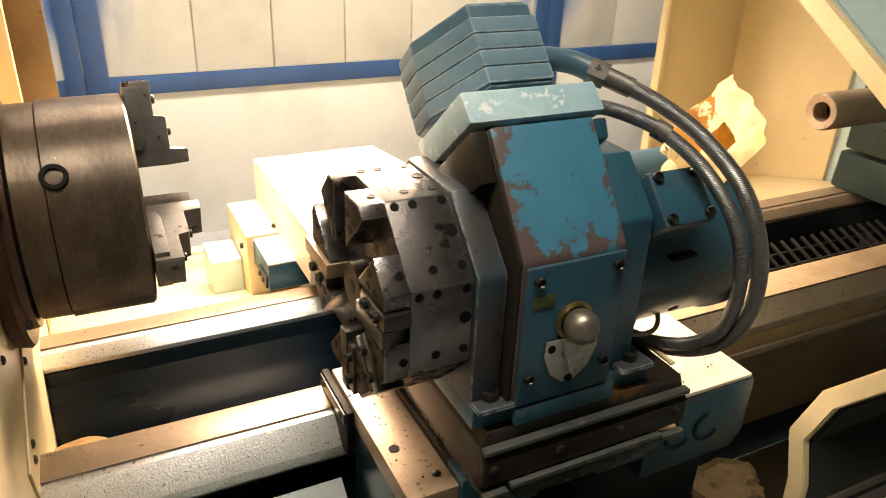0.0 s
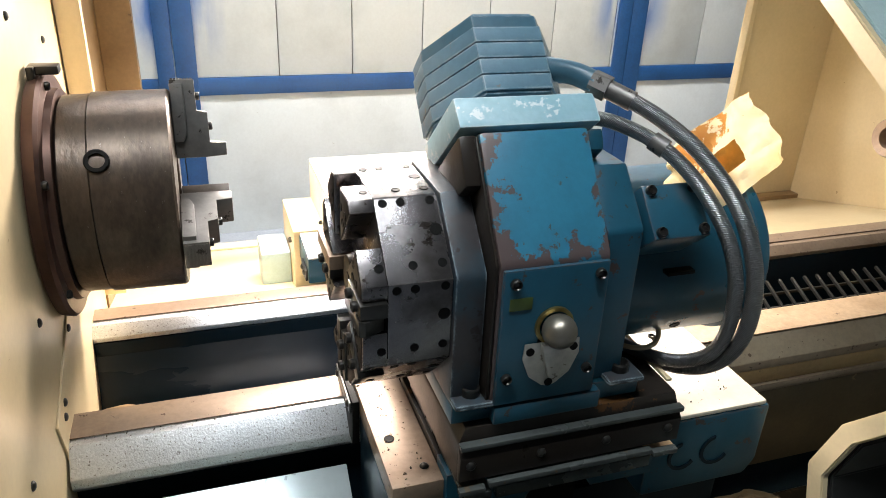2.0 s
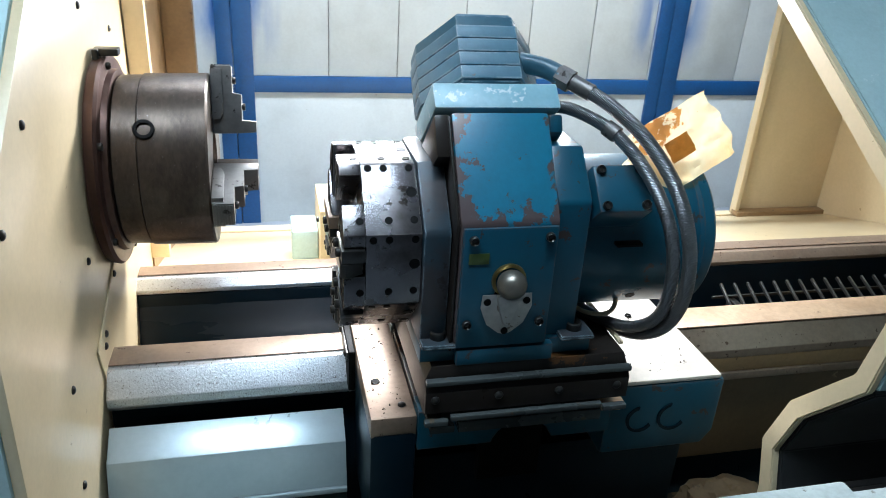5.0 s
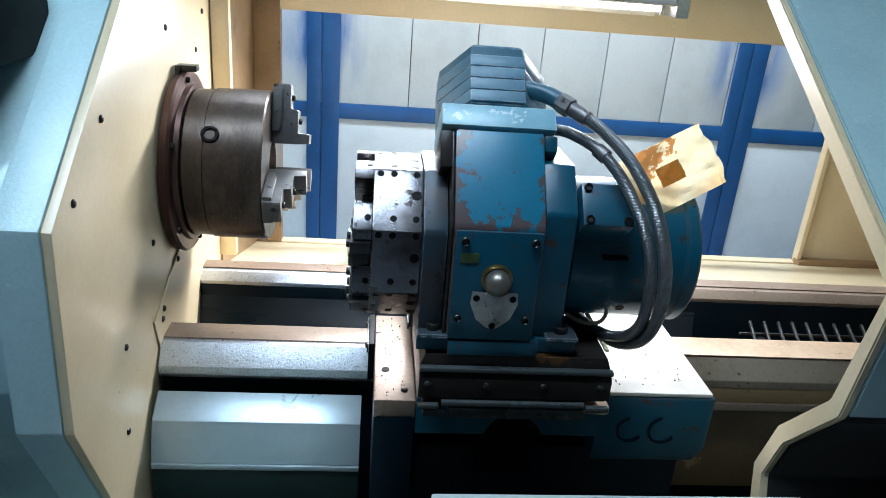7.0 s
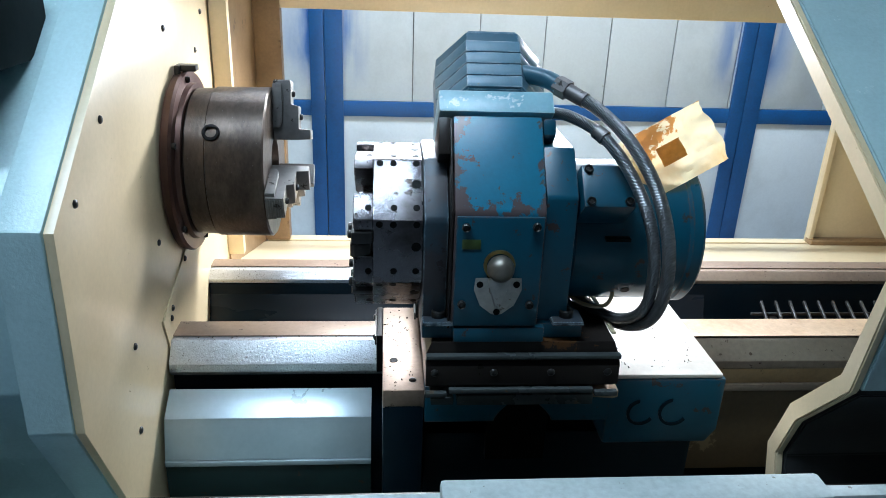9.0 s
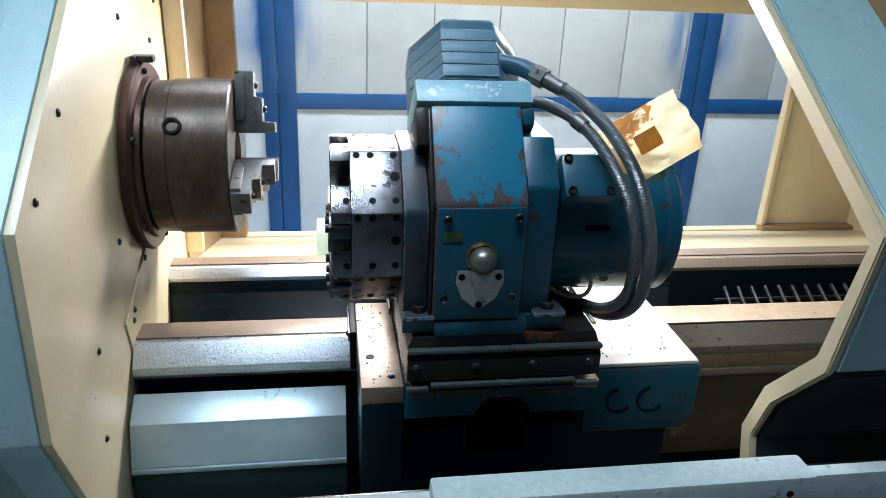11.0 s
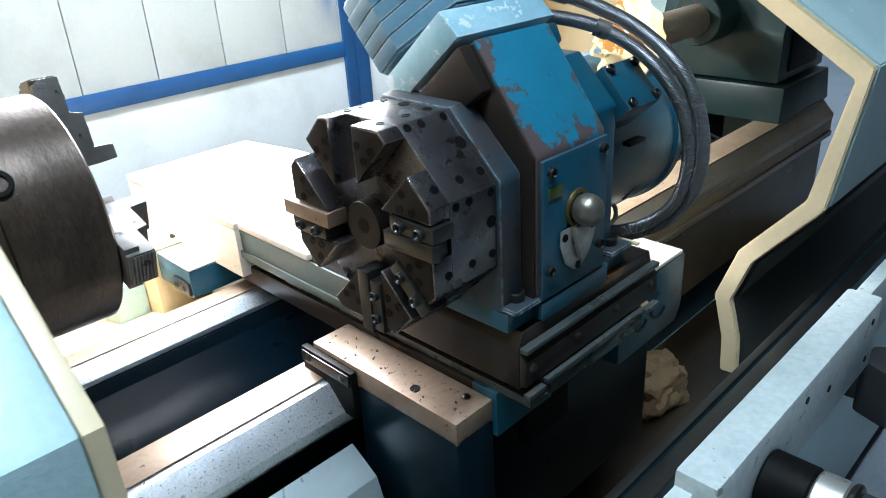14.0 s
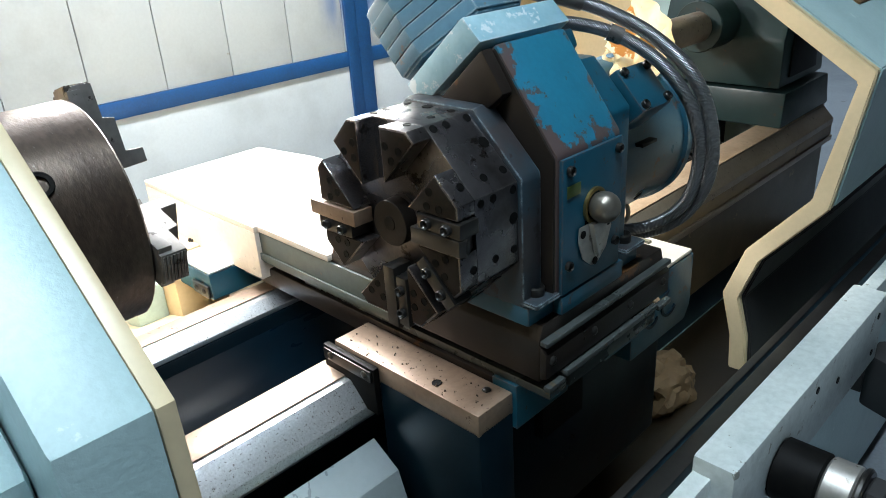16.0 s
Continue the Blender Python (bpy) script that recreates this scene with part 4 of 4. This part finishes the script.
part("hose", sweep([(0.184, 0.164, 1.265), (0.210, 0.138, 1.253), (0.245, 0.100, 1.232), (0.280, 0.045, 1.196), (0.312, -0.012, 1.135), (0.336, -0.040, 1.050), (0.344, -0.040, 0.960), (0.338, -0.005, 0.885), (0.314, 0.060, 0.842), (0.275, 0.14, 0.838), (0.225, 0.20, 0.862)], 0.0115), HOSE, turret, "braided steel hose")
part("hose", sweep([(0.160, 0.160, 1.222), (0.190, 0.135, 1.222), (0.236, 0.085, 1.202), (0.272, 0.025, 1.158), (0.305, -0.018, 1.085), (0.322, -0.030, 1.000), (0.324, -0.012, 0.915), (0.305, 0.045, 0.862), (0.265, 0.12, 0.850), (0.215, 0.19, 0.872)], 0.0105), HOSE, turret, "braided steel hose")
part("hose_sleeve", sweep([(0.184, 0.164, 1.265), (0.205, 0.143, 1.255), (0.216, 0.132, 1.250)], 0.0140), JAW_STEEL, turret)
part("hose_clip", sweep([(0.230, 0.092, 1.206), (0.243, 0.076, 1.197)], 0.0135), JAW_STEEL, turret)
part("cable_loop", sweep([(0.20, 0.18, 0.878), (0.24, 0.10, 0.868), (0.28, 0.075, 0.875), (0.295, 0.09, 0.90), (0.27, 0.13, 0.905)], 0.004), CREAM, turret, "thin pale cable loop")
part("hose_fitting", box(0.20, 0.235, 0.15, 0.20, 0.85, 0.89, 0.004), BOLT, turret)

tag = thing("paper_tag", "oil-stained crumpled paper tucked behind the hoses", "paper", at=(CX, SY, 0))


def sheet(w, h, n, crumple):
    b = bmesh.new()
    g = [[b.verts.new(((i / n - 0.5) * w, crumple * noise.noise((i * 3.3 / n, j * 2.6 / n, 3.1)) + 0.30 * crumple * abs(noise.noise((i * 8.0 / n, j * 7.0 / n, 9.7))), (j / n - 0.5) * h)) for j in range(n + 1)] for i in range(n + 1)]
    for i in range(n):
        for j in range(n):
            b.faces.new((g[i][j], g[i + 1][j], g[i + 1][j + 1], g[i][j + 1]))
    r = bmesh.ops.solidify(b, geom=b.faces[:], thickness=0.0012)
    return b


tp = part("sheet", sheet(0.175, 0.120, 26, 0.026), PAPER, tag)
tp.matrix_basis = pose(0.385, 0.120, 1.165, -28, -26, 12)
tp2 = part("torn_corner", sheet(0.080, 0.055, 16, 0.03), PAPER, tag)
tp2.matrix_basis = pose(0.325, 0.125, 1.130, -40, 30, 8)
tp3 = part("oil_spot", sheet(0.048, 0.036, 10, 0.004), OILSPOT, tag)
tp3.matrix_basis = pose(0.376, 0.105, 1.167, -28, -26, 12)

# ---- tailstock ----
tail = thing("tailstock", "teal-green tailstock with a bare steel quill", "tailstock", at=(0.20, 0, -0.022))
# the shadow over the tailstock is put into its paint
part("body", prism("y", [(1.60, 0.80), (1.60, 0.96), (1.66, 1.13), (1.90, 1.10), (1.96, 1.02), (1.99, 0.80)], 0.458, 0.90, 0.012), SHADED_TEAL, tail)
part("foot", prism("y", [(1.59, 0.670), (1.60, 0.79), (1.99, 0.79), (2.03, 0.670)], 0.433, 0.908, 0.01), SHADED_TEAL, tail)
# flat black plate on the body stands for the recess's shade
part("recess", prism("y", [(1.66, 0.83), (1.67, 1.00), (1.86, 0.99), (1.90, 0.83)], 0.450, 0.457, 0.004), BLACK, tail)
part("barrel", spun("x", (CY, 1.010), 1.47, 1.61, 0.085, 40), SHADED_TEAL, tail)
part("quill", ring_turn("x", (CY, 1.010), [(1.165, 0.046), (1.172, 0.050), (1.475, 0.050), (1.475, 0.027), (1.172, 0.025), (1.168, 0.027)], 48), STEEL_BROWN, tail, "bare brownish steel quill with an open bore")
part("quill_bore", spun("x", (CY, 1.010), 1.22, 1.46, 0.0268, 30), BLACK, tail)

# ---- sliding door and front rail ----
door = thing("sliding_door", "pale teal sliding guard door pushed open", "sliding door", at=(0.037, 0, 0))
dp = [(0.85, 1.72), (0.47, 1.466), (-0.104, 1.087), (-0.062, 0.828), (0.056, 0.685), (0.092, 0.58), (0.066, 0.487), (0.06, 0.40)]


def offset(pts, d):
    out = []
    for i, p in enumerate(pts):
        a, b_ = Vector(pts[max(i - 1, 0)]), Vector(pts[min(i + 1, len(pts) - 1)])
        t = (b_ - a).normalized()
        out.append((p[0] - t.y * d, p[1] + t.x * d))
    return out


def ribbon(pts, d0, d1, x0, x1):
    b = bmesh.new()
    o, i_ = offset(pts, d0), offset(pts, d1)
    rows_ = [[b.verts.new((x, *p)) for p in o] + [b.verts.new((x, *p)) for p in i_[::-1]] for x in (x0, x1)]
    n, m = len(rows_[0]), len(pts)
    for k in range(n):
        b.faces.new((rows_[0][k], rows_[0][(k + 1) % n], rows_[1][(k + 1) % n], rows_[1][k]))
    for r in rows_:
        for k in range(m - 1):
            b.faces.new((r[k], r[k + 1], r[n - 2 - k], r[n - 1 - k]))
    bmesh.ops.recalc_face_normals(b, faces=b.faces[:])
    bmesh.ops.bevel(b, geom=[e for e in b.edges if e.calc_face_angle(0) > 0.4], offset=0.003, segments=2, affect="EDGES")
    return b


part("skin", ribbon(dp[:4], -0.014, 0.0, 0.692, 1.80), TEAL, door, "pale teal hammered door skin")
# black stands for the shade on the inward-sloping lower skin
part("apron", ribbon(dp[3:], -0.018, -0.004, 0.692, 1.80), RUBBER_AND_SHADE, door, "lower door skin, its shade put in as black")
part("edge_lip", ribbon(dp, -0.012, 0.026, 0.675, 0.6915), CREAM, door, "cream folded edge lip")
part("window_frame", prism("x", [(0.004, 1.171), (0.36, 1.406), (0.356, 1.412), (0.0, 1.177)], 0.90, 1.55, 0.001), CREAM_DIRTY_SHADED, door, "worn bare patch on the slope")
part("grip", box(1.72, 1.76, -0.13, -0.08, 0.85, 1.02, 0.01), RUBBER_AND_SHADE, door)

skirt = thing("front_skirt", "pale teal lower front panel of the machine", "machine panel", at=(0, 0.045, 0.015))
part("panel", box(-1.85, 1.95, -0.205, -0.185, 0.06, 0.585, 0.004), TEAL, skirt)
part("top_fold", box(-1.85, 1.95, -0.184, -0.10, 0.565, 0.585, 0.003), BLUE_GREY, skirt)
part("plinth", box(-1.85, 1.95, -0.17, 0.0, -0.015, 0.06, 0.003), BLACK, skirt)
part("guide_rail", box(-0.62, 1.92, -0.165, -0.135, 0.586, 0.622, 0.003), BOLT, skirt, "dark steel door guide rail")
part("guide_rail", box(-0.62, 1.92, -0.120, -0.105, 0.586, 0.606, 0.003), BOLT, skirt)
part("top_strip", box(-0.60, 1.92, -0.2315, -0.2055, 0.560, 0.690, 0.003), GREY_TEAL, skirt, "worn grey-teal top strip")

board = thing("rail_cover", "worn grey-teal cover board along the door rail", "machine cover", at=(0, 0.045, 0.025))
part("board", box(0.016, 0.628, -0.262, -0.2035, 0.565, 0.705, 0.007), GREY_TEAL, board)
for x, z in ((0.585, 0.675), (0.585, 0.60), (0.40, 0.640), (0.30, 0.675), (0.14, 0.60)):
    placed("cover_screw", HOLE, board, pose(x, -0.2625, z, *FACE_FRONT))
spindle = thing("limit_plunger", "dark cylindrical plunger with a bright label band", "machine control", at=(-0.03, 0.045, 0.020))
part("body", spun("y", (0.205, 0.618), -0.2625, -0.325, 0.046, 36), BLACK, spindle)
part("label_band", spun("y", (0.205, 0.618), -0.3255, -0.365, 0.0455, 36), ALU, spindle, "bright worn label band")
part("collar", spun("y", (0.205, 0.618), -0.3655, -0.376, 0.048, 36), BOLT, spindle)
part("tip", spun("y", (0.205, 0.618), -0.3765, -0.40, 0.040, 6), RUBBER_AND_SHADE, spindle)
handle = thing("door_handle", "black moulded door handle", "handle", at=(0.02, 0.045, 0))
part("grip", prism("z", [(0.60, -0.31), (0.625, -0.245), (0.69, -0.245), (0.725, -0.30), (0.69, -0.335), (0.63, -0.335)], 0.47, 0.585, 0.01), RUBBER_AND_SHADE, handle)
part("mount", box(0.635, 0.68, -0.244, -0.206, 0.49, 0.56, 0.001), BOLT, handle)

# ---- swarf ----
rng = random.Random(4)
b = bmesh.new()
for i in range(150):
    side_ = rng.random()
    if side_ < 0.35:
        x, y, z = rng.uniform(-0.14, -0.08) + CX, rng.uniform(0.15, 0.47), 0.6985
    elif side_ < 0.75:
        x, y, z = rng.uniform(0.32, 0.52) + CX, rng.uniform(0.17, 0.40), 0.7225
    else:
        x, y, z = rng.uniform(-0.5, -0.1), rng.uniform(0.434, 0.458), 0.6425
    r = rng.uniform(0.0006, 0.0019)
    m = Matrix.Translation((x, y, z + r * 0.2)) @ Euler((rng.random() * 3, rng.random() * 3, rng.random() * 3)).to_matrix().to_4x4() @ Matrix.Diagonal((rng.uniform(1, 2.4), 1, 0.5, 1))
    bmesh.ops.create_icosphere(b, subdivisions=1, radius=r, matrix=m)
solo("metal_chips", b, CHIPS, "dark loose metal chips lying on the saddle", "swarf", kind="stuff")
